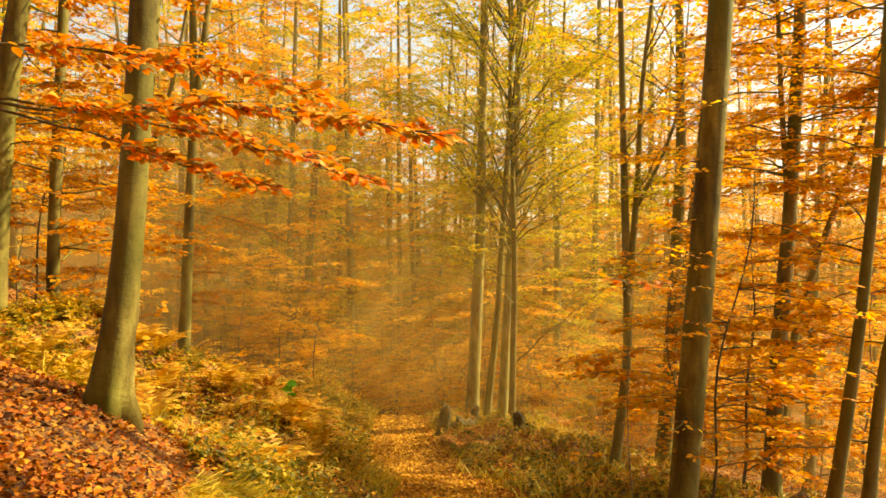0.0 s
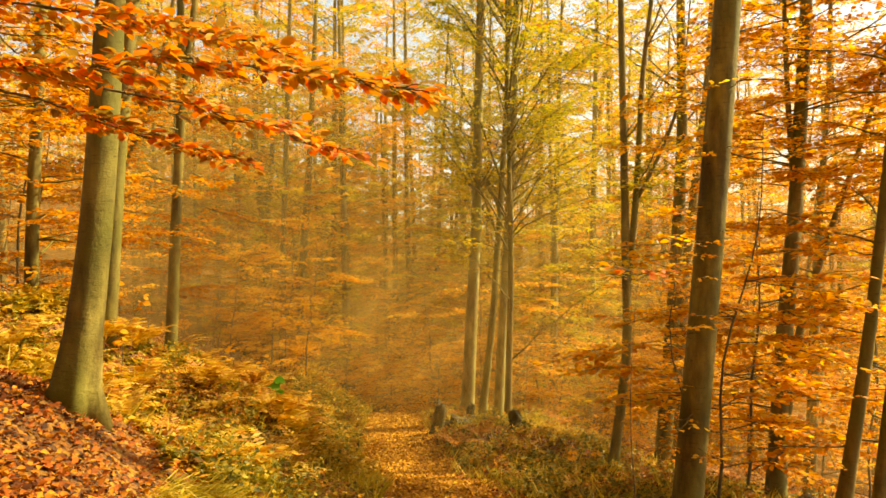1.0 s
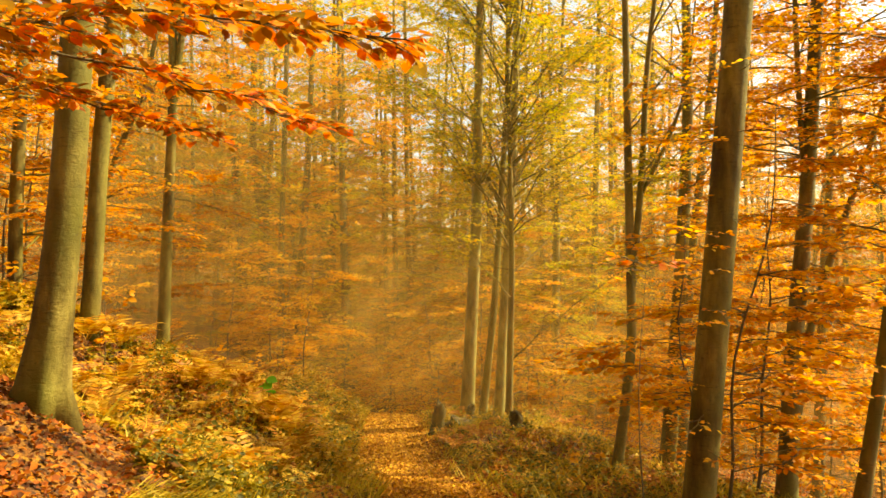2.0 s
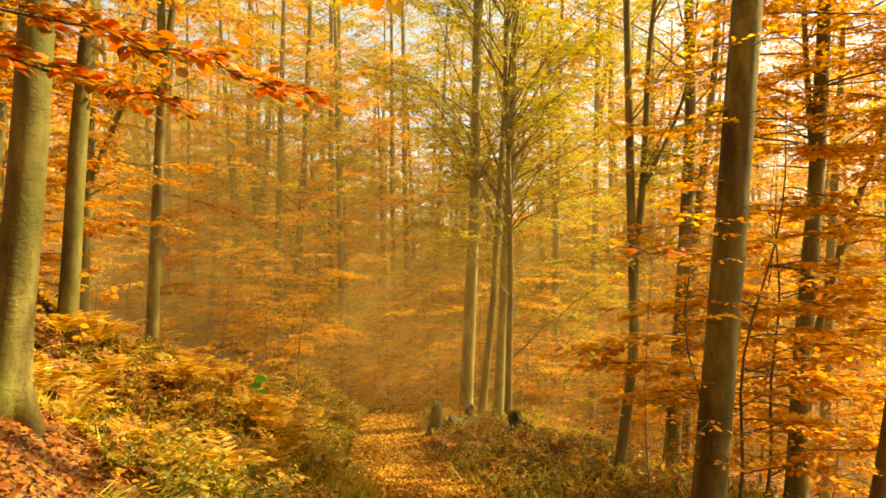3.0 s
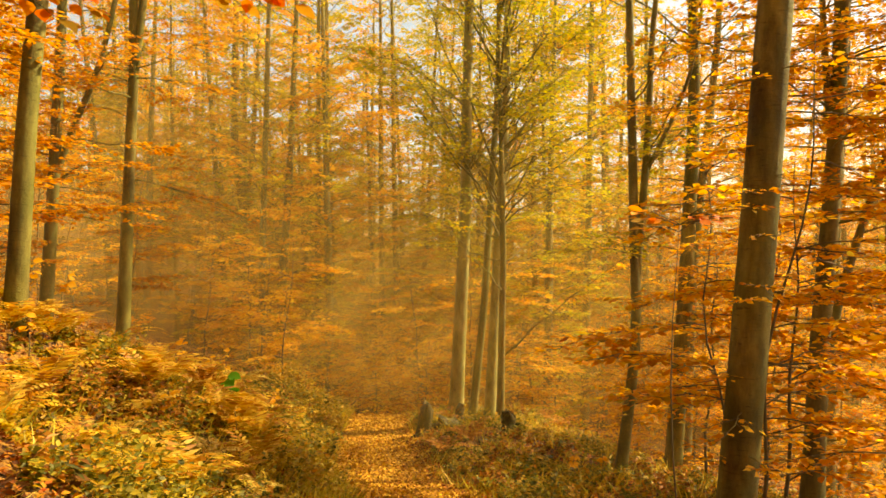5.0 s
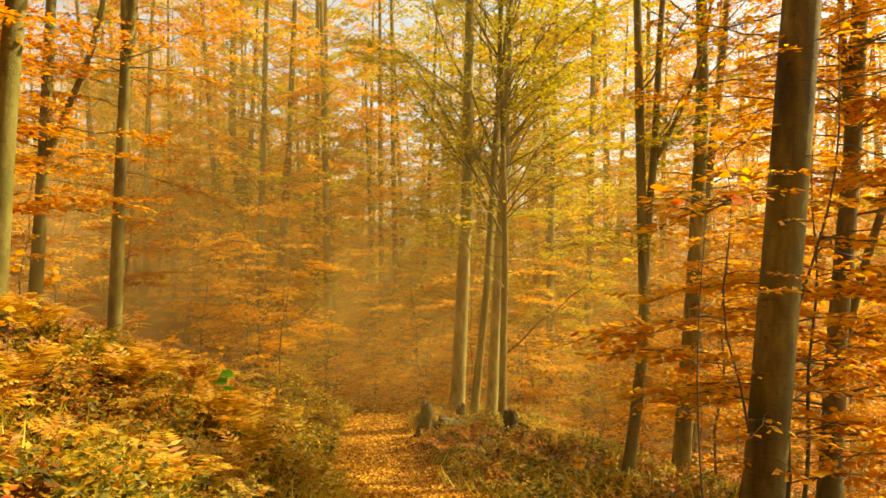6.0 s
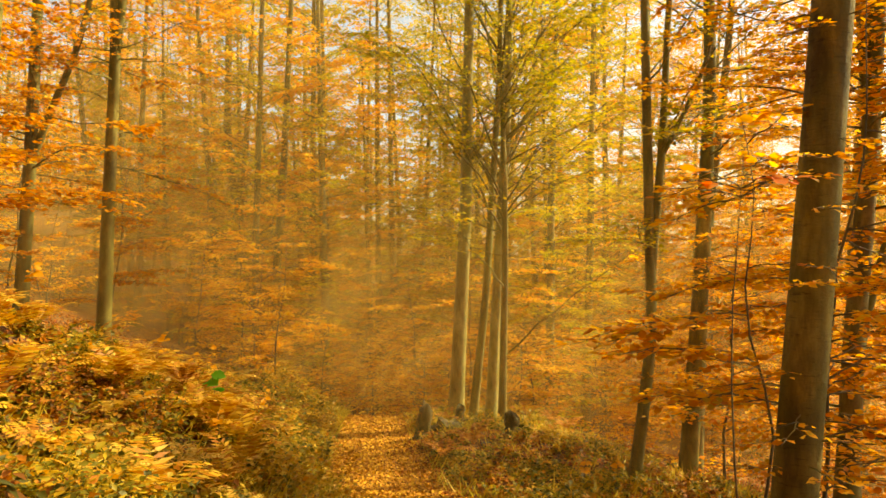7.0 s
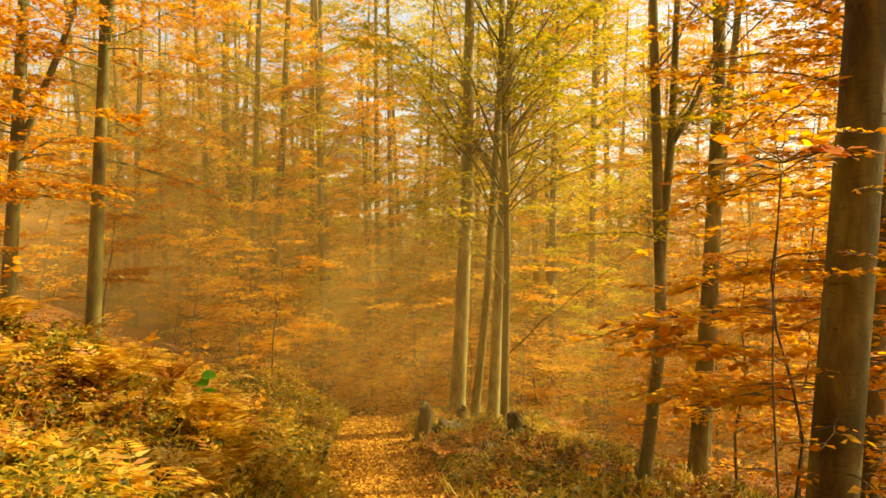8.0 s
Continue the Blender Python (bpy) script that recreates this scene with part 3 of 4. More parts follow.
srng = np.random.default_rng(31)
for s in range(36):
    sy = srng.uniform(27.5, 52)
    sx = srng.uniform(-0.25, 0.36) * sy
    if abs(sx - float(path_x(sy))) < 1.3 and sy < 33:
        continue
    st = srng.uniform(4.0, 9.0)
    zs = height(sx, sy)
    make_tree(400 + s, [(sx, sy, 0), (sx + 0.1, sy, zs + 1.5), (sx + srng.normal() * 0.3, sy, zs + 3)], 0.045, st,
              [(16, 0.4, st - 0.3, 1.2, 3.0, 6, 0, 180, 0.33, 1.0, 17)], (ORANGE, AMBER, ORANGE)[s % 3], bark=TWIG, label="young beech with flat orange leaf layers in the mist",
              leaf=0.15, twig_tubes=False, k=5, flare=0.1, joined_limbs=True, name="beech_sapling", group="beech saplings")

# the bough that hangs over the path from a tree on the bank


def near_bough_tree():
    rng = np.random.default_rng(77)
    x0, y0 = -4.38, 4.3
    z0 = height(x0, y0)
    tree = tagged(new("beech_tree"), "beech on the bank with a russet bough reaching out", "tree", "beech trees of the wood")
    tree.location = (x0, y0, z0)
    o = np.array([x0, y0, z0])
    line = trunk_line([(x0, y0, z0 - 0.25), (x0 - 0.1, y0, z0 + 3), (x0 - 0.2, y0, z0 + 14)]) - o
    part("trunk", stem_mesh(rng, line, 0.12, BARK_DARK, 0.85, 0.5, 14), tree)
    boughs = [
        [(-4.35, 4.3, 2.62), (-2.9, 4.75, 2.56), (-2.1, 4.6, 2.5), (-1.4, 4.4, 2.5), (-0.8, 4.15, 2.38), (-0.1, 3.9, 2.22)],
        [(-2.9, 4.75, 2.56), (-2.2, 5.1, 2.5), (-1.6, 5.3, 2.42), (-1.1, 5.45, 2.3), (-0.62, 5.5, 2.15)],
        [(-4.35, 4.3, 2.9), (-3.0, 5.0, 3.0), (-2.1, 5.1, 2.95), (-1.4, 4.9, 2.8), (-0.9, 4.7, 2.62)],
        [(-3.2, 4.9, 2.6), (-2.4, 5.2, 2.4), (-1.9, 5.3, 2.22), (-1.4, 5.3, 2.1)],
    ]
    leaves, twigs = [], []
    for b in boughs:
        P = np.array(b) - o
        s = np.linspace(0, 1, len(P))
        q = np.linspace(0, 1, 14)
        ln = np.stack([np.interp(q, s, P[:, c]) for c in range(3)], 1)
        ln[1:-1] += rng.normal(size=(12, 3)) * 0.012
        part("bough", mesh_of("bough", *tube(ln, np.linspace(0.012, 0.0025, 14), 6), TWIG, True), tree)
        tw, lv = spray(rng, ln, 0.036, 0.46, 0.092, 33, 0.4, 0.34, -0.02)
        leaves.append(lv)
        twigs += [tube(np.array(t), [0.004, 0.003, 0.0015], 4) for t in tw]
    tagged(part("twig_mass", mesh_of("twig_mass", *joined(twigs), TWIG), tree), kind="stuff")
    P, D, N, L = (np.concatenate(a) for a in zip(*leaves))
    part("foliage", mesh_of("foliage", *broad_blades(P, D, N, L, L * 0.33), RUSSET), tree)


near_bough_tree()

# ---- the wood behind ----
FAR_LIMBS = [(30, 6, 29, 2.2, 5.0, 34, 0, 180, 0.5, 1.5, 11), (18, 6, 20, 2.0, 4.5, 18, 0, 180, 0.45, 1.4, 12), (10, 1.0, 7, 1.5, 3.6, 8, 0, 180, 0.4, 1.3, 13)]


def far_tree(seed, points, r0, top, mat, limbs=FAR_LIMBS, bark=BARK_DARK, forks=()):
    return make_tree(seed, points, r0, top, limbs, mat, bark=bark, leaf=0.23, twig_tubes=False, full=(1.25, 0.5, 1.5), inner=0.3, k=8, joined_limbs=True, forks=forks, min_r=0.012,
                     label="tall beech in the mist with amber leaves", group="far beech trees")


far_tree(101, [(-11.02, 48, 0), (-11.36, 48, 3.4), (-12.0, 48, 7.42), (-11.96, 48, 12.5)], 0.34, 33, AMBER, forks=[([(-11.3, 48, 2.5), (-10.9, 48, 7), (-10.6, 48, 13), (-10.4, 48, 18)], 0.2)])
far_tree(102, [(-8.42, 40, 0), (-8.43, 40, 1.58), (-8.26, 40, 7.67)], 0.19, 30, AMBER)
far_tree(103, [(-8.0, 42, 0), (-7.79, 42, 0.0), (-7.45, 42, 5.42)], 0.24, 31, YELLOW)
far_tree(104, [(-7.17, 50, 0), (-7.18, 50, -0.3), (-7.19, 50, 5.77)], 0.26, 33, AMBER)
far_tree(105, [(-6.1, 50, 0), (-6.34, 50, -0.3), (-6.54, 50, 5.77)], 0.37, 34, YELLOW)
far_tree(106, [(-2.9, 50, 0), (-3.07, 50, -0.3), (-3.15, 50, 6.16)], 0.24, 32, YELLOW)
far_tree(107, [(-2.1, 52, 0), (-2.24, 52, -0.4), (-2.41, 52, 5.95)], 0.27, 33, AMBER)
far_tree(108, [(7.58, 38.7, 0), (7.69, 38.7, -2.2), (7.78, 38.7, 0.72)], 0.22, 30, YELLOW)
far_tree(109, [(6.46, 42, 0), (6.36, 42, -3.2), (6.25, 42, 0.0)], 0.15, 28, AMBER)

rng = np.random.default_rng(5)
protos = []
for i in range(5):
    px, py = (-26 + 9 * i, 66 + 4 * (i % 3))
    zz = height(px, py)
    protos.append(far_tree(120 + i, [(px, py, 0), (px + rng.normal() * 0.2, py, zz + 5), (px + rng.normal() * 0.5, py, zz + 12)], rng.uniform(0.18, 0.3), rng.uniform(29, 34), (AMBER, YELLOW, AMBER, ORANGE, YELLOW)[i]))
placed = []
tries = 0
while len(placed) < 50 and tries < 4000:
    tries += 1
    y = rng.uniform(30, 100)
    x = rng.uniform(-0.66, 0.66) * y
    if abs(x - path_x(y)) < 1.6 and y < 50:
        continue
    if (y < 48 and -0.09 * y < x < 0.06 * y) or (y < 40 and -0.5 * y < x < 0):
        continue
    if y < 54 and x > 0.1 * y:
        continue
    if any((x - a) ** 2 + (y - b) ** 2 < 9 for a, b in placed):
        continue
    placed.append((x, y))
    s = rng.uniform(0.75, 1.1)
    copy_thing(protos[int(rng.integers(5))], pose(x, y, height(x, y), rng.normal() * 1.5, rng.normal() * 1.5, rng.uniform(0, 360)) @ Matrix.Diagonal((s, s, s, 1)))
for x, y in [(23, 42), (18, 53), (22, 50), (28, 48), (20, 48), (25, 46), (24, 56), (30, 54), (15, 52), (19, 60), (28, 66)]:
    copy_thing(protos[(0, 2, 3)[int(rng.integers(3))]], pose(x, y, height(x, y), rng.normal() * 2, rng.normal() * 2, rng.uniform(0, 360)) @ Matrix.Diagonal((0.85, 0.85, 0.85, 1)))
for x, y, size in [(4.9, 33, 0.75), (1.6, 41, 0.85), (6.2, 46, 0.9), (-0.9, 57, 1.0), (3.2, 54, 1.0), (-4.6, 58, 1.0), (-2.0, 64, 1.05), (-9.3, 60, 1.0), (0.8, 67, 1.1), (-13, 56, 1.0), (5.0, 60, 1.05)]:
    copy_thing(protos[(1, 4)[int(rng.integers(2))]], pose(x, y, height(x, y), rng.normal() * 2, rng.normal() * 2, rng.uniform(0, 360)) @ Matrix.Diagonal((size, size, size, 1)))
for x, y, size in [(22, 36, 0.8), (14, 50, 1.0), (9, 54, 1.0), (26, 38, 0.8), (17, 50, 1.0), (12.5, 60, 1.05), (28, 43, 0.9)]:
    copy_thing(protos[(3, 0, 3, 2)[int(rng.integers(4))]], pose(x, y, height(x, y), rng.normal() * 2, rng.normal() * 2, rng.uniform(0, 360)) @ Matrix.Diagonal((size, size, size, 1)))
for x, y, size in [(19, 33, 0.55), (18.5, 28, 0.52), (22.5, 36, 0.6), (17.5, 38, 0.6)]:
    copy_thing(protos[(3, 0, 3, 1)[int(rng.integers(4))]], pose(x, y, height(x, y), rng.normal() * 2, rng.normal() * 2, rng.uniform(0, 360)) @ Matrix.Diagonal((size, size, size, 1)))
for x, y, size in [(27, 62, 1.1), (33, 66, 1.15), (38, 64, 1.15), (23, 70, 1.15), (30, 76, 1.2), (43, 74, 1.2), (36, 58, 1.1), (18, 72, 1.15)]:
    copy_thing(protos[(3, 0, 1)[int(rng.integers(3))]], pose(x, y, height(x, y), rng.normal() * 2, rng.normal() * 2, rng.uniform(0, 360)) @ Matrix.Diagonal((size, size, size, 1)))
for x, y, size in [(13, 56, 1.0), (16.5, 68, 1.1), (10.5, 47, 0.95), (19, 80, 1.2), (14.5, 78, 1.2), (-1.5, 74, 1.1), (3.0, 72, 1.1), (6.8, 68, 1.1), (-6, 70, 1.05), (0.6, 82, 1.15), (5, 84, 1.2), (-11, 68, 1.0), (9.5, 76, 1.15), (-16, 62, 1.0), (-20, 54, 0.95), (-17, 47, 0.9), (-23, 60, 0.95)]:
    copy_thing(protos[(1, 4, 2)[int(rng.integers(3))]], pose(x, y, height(x, y), rng.normal() * 2, rng.normal() * 2, rng.uniform(0, 360)) @ Matrix.Diagonal((size, size, size, 1)))
# unseen trees added behind and beside the walk, to shade it and cut skylight
for x, y in [(-9, -4), (-5, -9), (5, -9), (-12, 6), (1, -13), (-14, 13), (-16, 22), (-3, -6), (3.5, -5), (7, -4), (-7, 1), (0, -8), (10, -10), (-2, -18), (7, -17), (-11, -11), (14, -6), (1, -26), (4.5, -1.8), (-5.5, -2.5), (1.2, -4.5), (-1.5, -10.5), (8.5, -8), (-8, -7), (3.5, -12), (-5, -14), (12, -1), (6.5, -12.5)]:
    copy_thing(protos[int(rng.integers(5))], pose(x, y, height(x, y), 0, 0, rng.uniform(0, 360)))


def far_woods():
    """The wooded slope past the last single trees: stems and leaf clumps too many to tell apart."""
    rng = np.random.default_rng(21)
    stems = []
    for i in range(170):
        y = rng.uniform(95, 150)
        x = rng.uniform(-0.7, 0.7) * y
        z = height(x, y)
        top = rng.uniform(18, 26)
        stems.append(tube(np.array([(x, y, z - 0.5), (x + rng.normal() * 0.4, y, z + top / 2), (x + rng.normal(), y, z + top)]), [0.3, 0.2, 0.05], 5))
    tagged(part("far_stems", mesh_of("far_stems", *joined(stems), BARK_DARK, True)), "dim beech stems on the far slope", "forest", kind="stuff")
    n = 30000
    y = rng.uniform(92, 150, n)
    x = rng.uniform(-0.72, 0.62, n) * y
    clump = np.sin(0.7 * x + 0.3 * y) + np.sin(0.45 * x - 0.8 * y)
    h = rng.uniform(0.5, 22, n) * np.where(rng.uniform(size=n) < 0.5, 1, 0.5) + clump
    P = np.stack([x, y, ground_z(x, y) + h], 1)
    D = rng.normal(size=(n, 3)) * np.array([1, 1, 0.35])
    N = unit(np.array([0, 0, 1.0]) + rng.normal(size=(n, 3)) * 0.5)
    L = rng.uniform(0.4, 0.9, n)
    tagged(part("far_foliage", mesh_of("far_foliage", *leaf_blades(P, D, N, L, L * 0.4), AMBER)), "amber foliage of the wooded far slope", "forest", kind="stuff")


far_woods()


# ---- sheets that paint the haze ----
def haze_sheet(y0, amount, bend):
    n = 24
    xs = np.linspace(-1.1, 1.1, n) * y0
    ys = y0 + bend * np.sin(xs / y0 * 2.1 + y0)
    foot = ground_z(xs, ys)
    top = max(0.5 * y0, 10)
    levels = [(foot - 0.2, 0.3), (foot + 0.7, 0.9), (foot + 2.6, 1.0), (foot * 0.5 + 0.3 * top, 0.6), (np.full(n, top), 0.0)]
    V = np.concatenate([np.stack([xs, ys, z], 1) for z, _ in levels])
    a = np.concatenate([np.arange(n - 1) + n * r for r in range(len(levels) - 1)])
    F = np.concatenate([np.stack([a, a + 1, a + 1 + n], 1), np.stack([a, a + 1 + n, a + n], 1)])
    me = mesh_of("mist", V, F, haze_sheet_material(amount), True)
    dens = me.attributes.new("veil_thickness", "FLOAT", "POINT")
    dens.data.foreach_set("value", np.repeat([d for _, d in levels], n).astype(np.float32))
    tagged(part("mist", me), "translucent golden sheet that paints warm haze between the trees", "mist", kind="stuff")


# seven see-through sheets paint the haze; the nearest also lift the darks
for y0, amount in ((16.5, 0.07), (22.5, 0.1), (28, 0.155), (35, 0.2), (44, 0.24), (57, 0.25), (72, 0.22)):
    haze_sheet(y0, amount, 1.0)


# ---- the forest floor ----
def scatter_litter():
    rng = np.random.default_rng(9)
    n = 200000
    y = 3.5 + 30 * rng.uniform(0, 1, n) ** 2.0
    x = rng.uniform(-1, 1, n) * (0.68 * (y + 1) + 1.2 * rng.exponential(1.0, n))
    back = rng.uniform(size=n) < 0.24
    extra = rng.uniform(size=n) < 0.22
    y[extra] = rng.uniform(7, 30, extra.sum())
    x[extra] = path_x(y[extra]) + rng.uniform(-1.25, 1.35, extra.sum())
    y[back] = 5.5 - 15 * rng.uniform(0, 1, back.sum()) ** 1.3
    x[back] = rng.normal(0, 4.5, back.sum())
    z = ground_z(x, y) + rng.uniform(0.004, 0.04, n)
    a = rng.uniform(0, 6.28, n)
    D = np.stack([np.cos(a), np.sin(a), rng.normal(0, 0.35, n)], 1)
    N = unit(np.array([0.3, -0.0, 1]) + rng.normal(size=(n, 3)) * 0.55)
    L = rng.uniform(0.045, 0.085, n) * (1 + np.clip(y - 12, 0, 20) * 0.03)
    P = np.stack([x, y, z], 1)
    on_path = np.abs(x - path_x(y)) < 1.25 + 0.15 * np.sin(2.3 * y) + rng.normal(size=n) * 0.25
    me = mesh_of("path_leaves", *leaf_blades(P[on_path], D[on_path], N[on_path], L[on_path], L[on_path] * 0.33, 0.5), LITTER_PATH)
    tagged(part("path_leaves", me), "trodden golden-brown leaves covering the footpath", "leaves", kind="stuff")
    P, D, N, L = P[~on_path], D[~on_path], N[~on_path], L[~on_path]
    me = mesh_of("fallen_leaves", *leaf_blades(P, D, N, L, L * 0.33, 0.5), LITTER)
    tagged(part("fallen_leaves", me), "fallen orange and brown beech leaves on the ground", "leaves", kind="stuff")


scatter_litter()


def herb_field(rng, plants, mat_of, name_of):
    """Herbs and brambles: arching stems set with pointed leaves. plants: x, y, height, kind; kinds are gathered into one mesh each."""
    x, y, top, kind = plants
    n = len(x)
    per = 17
    i = np.repeat(np.arange(n), per)
    f = np.clip(np.tile(np.linspace(0.12, 1.0, per), n) + rng.normal(size=n * per) * 0.03, 0.05, 1.05)
    lean_a, lean = rng.uniform(0, 6.283, n), rng.uniform(0.15, 0.75, n)
    reach = top * lean
    base_z = ground_z(x, y)
    bend = f ** 1.7
    P = np.stack([x[i] + np.cos(lean_a)[i] * reach[i] * bend, y[i] + np.sin(lean_a)[i] * reach[i] * bend, base_z[i] + top[i] * (f - 0.3 * lean[i] * f ** 3)], 1)
    a = lean_a[i] + np.tile(np.arange(per) * 2.4, n) + rng.normal(size=n * per) * 0.4
    D = np.stack([np.cos(a), np.sin(a), rng.normal(-0.05, 0.4, n * per)], 1)
    N = unit(np.array([0, -0.1, 1]) + rng.normal(size=(n * per, 3)) * 0.45)
    size = rng.uniform(0.7, 1.25, n) * (1 + 0.025 * np.clip(y - 9, 0, 20))
    L = size[i] * rng.uniform(0.05, 0.115, n * per) * (1.15 - 0.4 * f)
    narrow = rng.uniform(size=n) < 0.2
    W = L * np.where(narrow[i], 0.17, 0.33)
    L = L * np.where(narrow[i], 1.5, 1.0)
    for k, (mat, (name, label)) in enumerate(zip(mat_of, name_of)):
        m = kind[i] == k
        tagged(part(name, mesh_of(name, *leaf_blades(P[m], D[m], N[m], L[m], W[m], 0.35), mat)), label, "undergrowth", kind="stuff")


def undergrowth():
    rng = np.random.default_rng(10)
    n = 17500
    y = 5.6 + 25.0 * rng.uniform(0, 1, n) ** 1.15
    left = rng.uniform(size=n) < 0.7
    x = np.where(left, path_x(y) - 1.05 - rng.uniform(-0.05, 5.2, n), path_x(y) + 1.35 + rng.uniform(0, 1, n) ** 1.3 * 5.6)
    keep = ~(left & (x < -2.1 - 0.12 * np.sin(3 * y)) & (y < 7.2)) & ~(left & (x < -3.4) & (y < 8.1)) & ~(~left & (y < 11)) & ((x + 3.4) ** 2 + (y - 7.4) ** 2 > 0.6) & ~(left & (x < -2.6) & (y < 7.6))
    clump = np.sin(2.1 * x + 1.3 * y) + np.sin(3.7 * x - 1.9 * y + 1) + 0.6 * np.sin(0.9 * y + 5 * x)
    keep &= rng.uniform(-3.6, 1.6, n) < clump
    x, y, clump, left = x[keep], y[keep], clump[keep], left[keep]
    n = len(x)
    top = (0.27 + 0.15 * np.clip(clump, -1, 2)) * np.where(left, 1.25, 0.72) * np.clip((y - 4.2) / 4.5, 0.3, 1) * rng.uniform(0.55, 1.35, n)
    top = top * np.where(left, np.clip(1 - 0.35 * (path_x(y) - 1.1 - x - 2.4), 0.4, 1), 1)
    gold = np.sin(1.3 * x + 0.7 * y + 1.0) + np.sin(0.9 * y - 1.6 * x) + rng.normal(size=n) * 0.9
    rust = np.sin(1.9 * x - 0.8 * y) + np.sin(1.2 * y + 0.7 * x + 2) + rng.normal(size=n) * 0.8 + 0.25 * (~left)
    kind = np.where(gold > 0.95 + 0.6 * (~left), 1, np.where(rust > 1.1, 2, 0))
    herb_field(rng, (x, y, top, kind), (BRAMBLE, GOLD, RUST_HERB), (("bramble_thicket", "low olive and golden bramble thicket covering the bank"),
               ("golden_herbs", "golden and yellow herb leaves over the bank"), ("rusty_herbs", "rusty brown withered herbs on bank and mound")))
    # grass blades
    n = 26000
    y = rng.uniform(8, 30, n)
    side = rng.uniform(size=n)
    x = np.where(side < 0.75, path_x(y) - 1.0 - rng.uniform(0, 1, n) ** 2.2 * 3.6, path_x(y) + 1.1 + rng.uniform(0, 1, n) ** 1.2 * 5.5)
    keep = np.sin(2.7 * x + 0.8 * y) + np.sin(1.1 * x - 2.3 * y) > rng.uniform(-1.2, 1.2, n)
    x, y = x[keep], y[keep]
    n = len(x)
    a = rng.uniform(0, 6.28, n)
    D = np.stack([np.cos(a) * 0.6, np.sin(a) * 0.6, rng.uniform(0.5, 1.2, n)], 1)
    L = rng.uniform(0.14, 0.5, n)
    me = mesh_of("grass_blades", *leaf_blades(np.stack([x, y, ground_z(x, y) - 0.01], 1), D, rng.normal(size=(n, 3)), L, np.full(n, 0.006) + 0.01 * L, 0.0), GRASS)
    part_grass = part("grass", me)
    m = 1500
    ye = rng.uniform(4.8, 7.9, m)
    xe = -2.12 - 0.12 * np.sin(3 * ye) + rng.normal(size=m) * 0.07
    De = np.stack([rng.uniform(0.2, 1.0, m), rng.normal(size=m) * 0.5, rng.uniform(-0.9, 0.5, m)], 1)
    Le = rng.uniform(0.12, 0.3, m)
    edge = mesh_of("hanging_grass", *leaf_blades(np.stack([xe, ye, ground_z(xe, ye) + rng.uniform(0, 0.12, m)], 1), De, rng.normal(size=(m, 3)), Le, np.full(m, 0.0045), 0.0), GRASS)
    tagged(part("hanging_grass", edge), "dry grass hanging over the edge of the bank", "grass", kind="stuff")
    tagged(part_grass, "straw-coloured grass tufts beside the leafy path", "grass", kind="stuff")


undergrowth()


def fern_plant(seed, mat, fronds=7, length=0.6):
    rng = np.random.default_rng(seed)
    fern = tagged(new("fern"), "dry russet fern drooping on the ground" if mat is FERN_DRY else "pale yellow arching fern among brambles" if mat is FERN_PALE else "arching golden-orange fern on the bank", "fern", "ferns of the bank")
    for i in range(fronds):
        a = i * 6.283 / fronds + rng.normal() * 0.25
        ln = limb_line(rng, (0, 0, 0), a, length * rng.uniform(0.7, 1.15), radians(rng.uniform(45, 70)), 1.5, 10)
        chunks = [tube(ln, np.linspace(0.004, 0.0015, len(ln)), 3)]
        m = 13
        f = np.linspace(0.18, 0.98, m)
        idx = f * (len(ln) - 1)
        at = np.stack([np.interp(idx, np.arange(len(ln)), ln[:, c]) for c in range(3)], 1)
        d = unit(np.stack([np.interp(np.minimum(idx + 0.6, len(ln) - 1), np.arange(len(ln)), ln[:, c]) for c in range(3)], 1) - at + 1e-4)
        wide = length * 0.24 * np.sin(np.pi * np.clip(f, 0.12, 0.97) ** 0.8)
        sideways = unit(np.cross(d, np.array([0, 0, 1.0])))
        for s in (1, -1):
            D = sideways * s + d * 0.45 + np.array([0, 0, -0.12])
            up = np.cross(sideways, d)
            chunks.append(leaf_blades(at, D, up + rng.normal(size=(m, 3)) * 0.12, wide * rng.uniform(0.85, 1.1, m), np.full(m, length * 0.027), 0.1))
        part("frond", mesh_of("frond", *joined(chunks), mat), fern)
    return fern


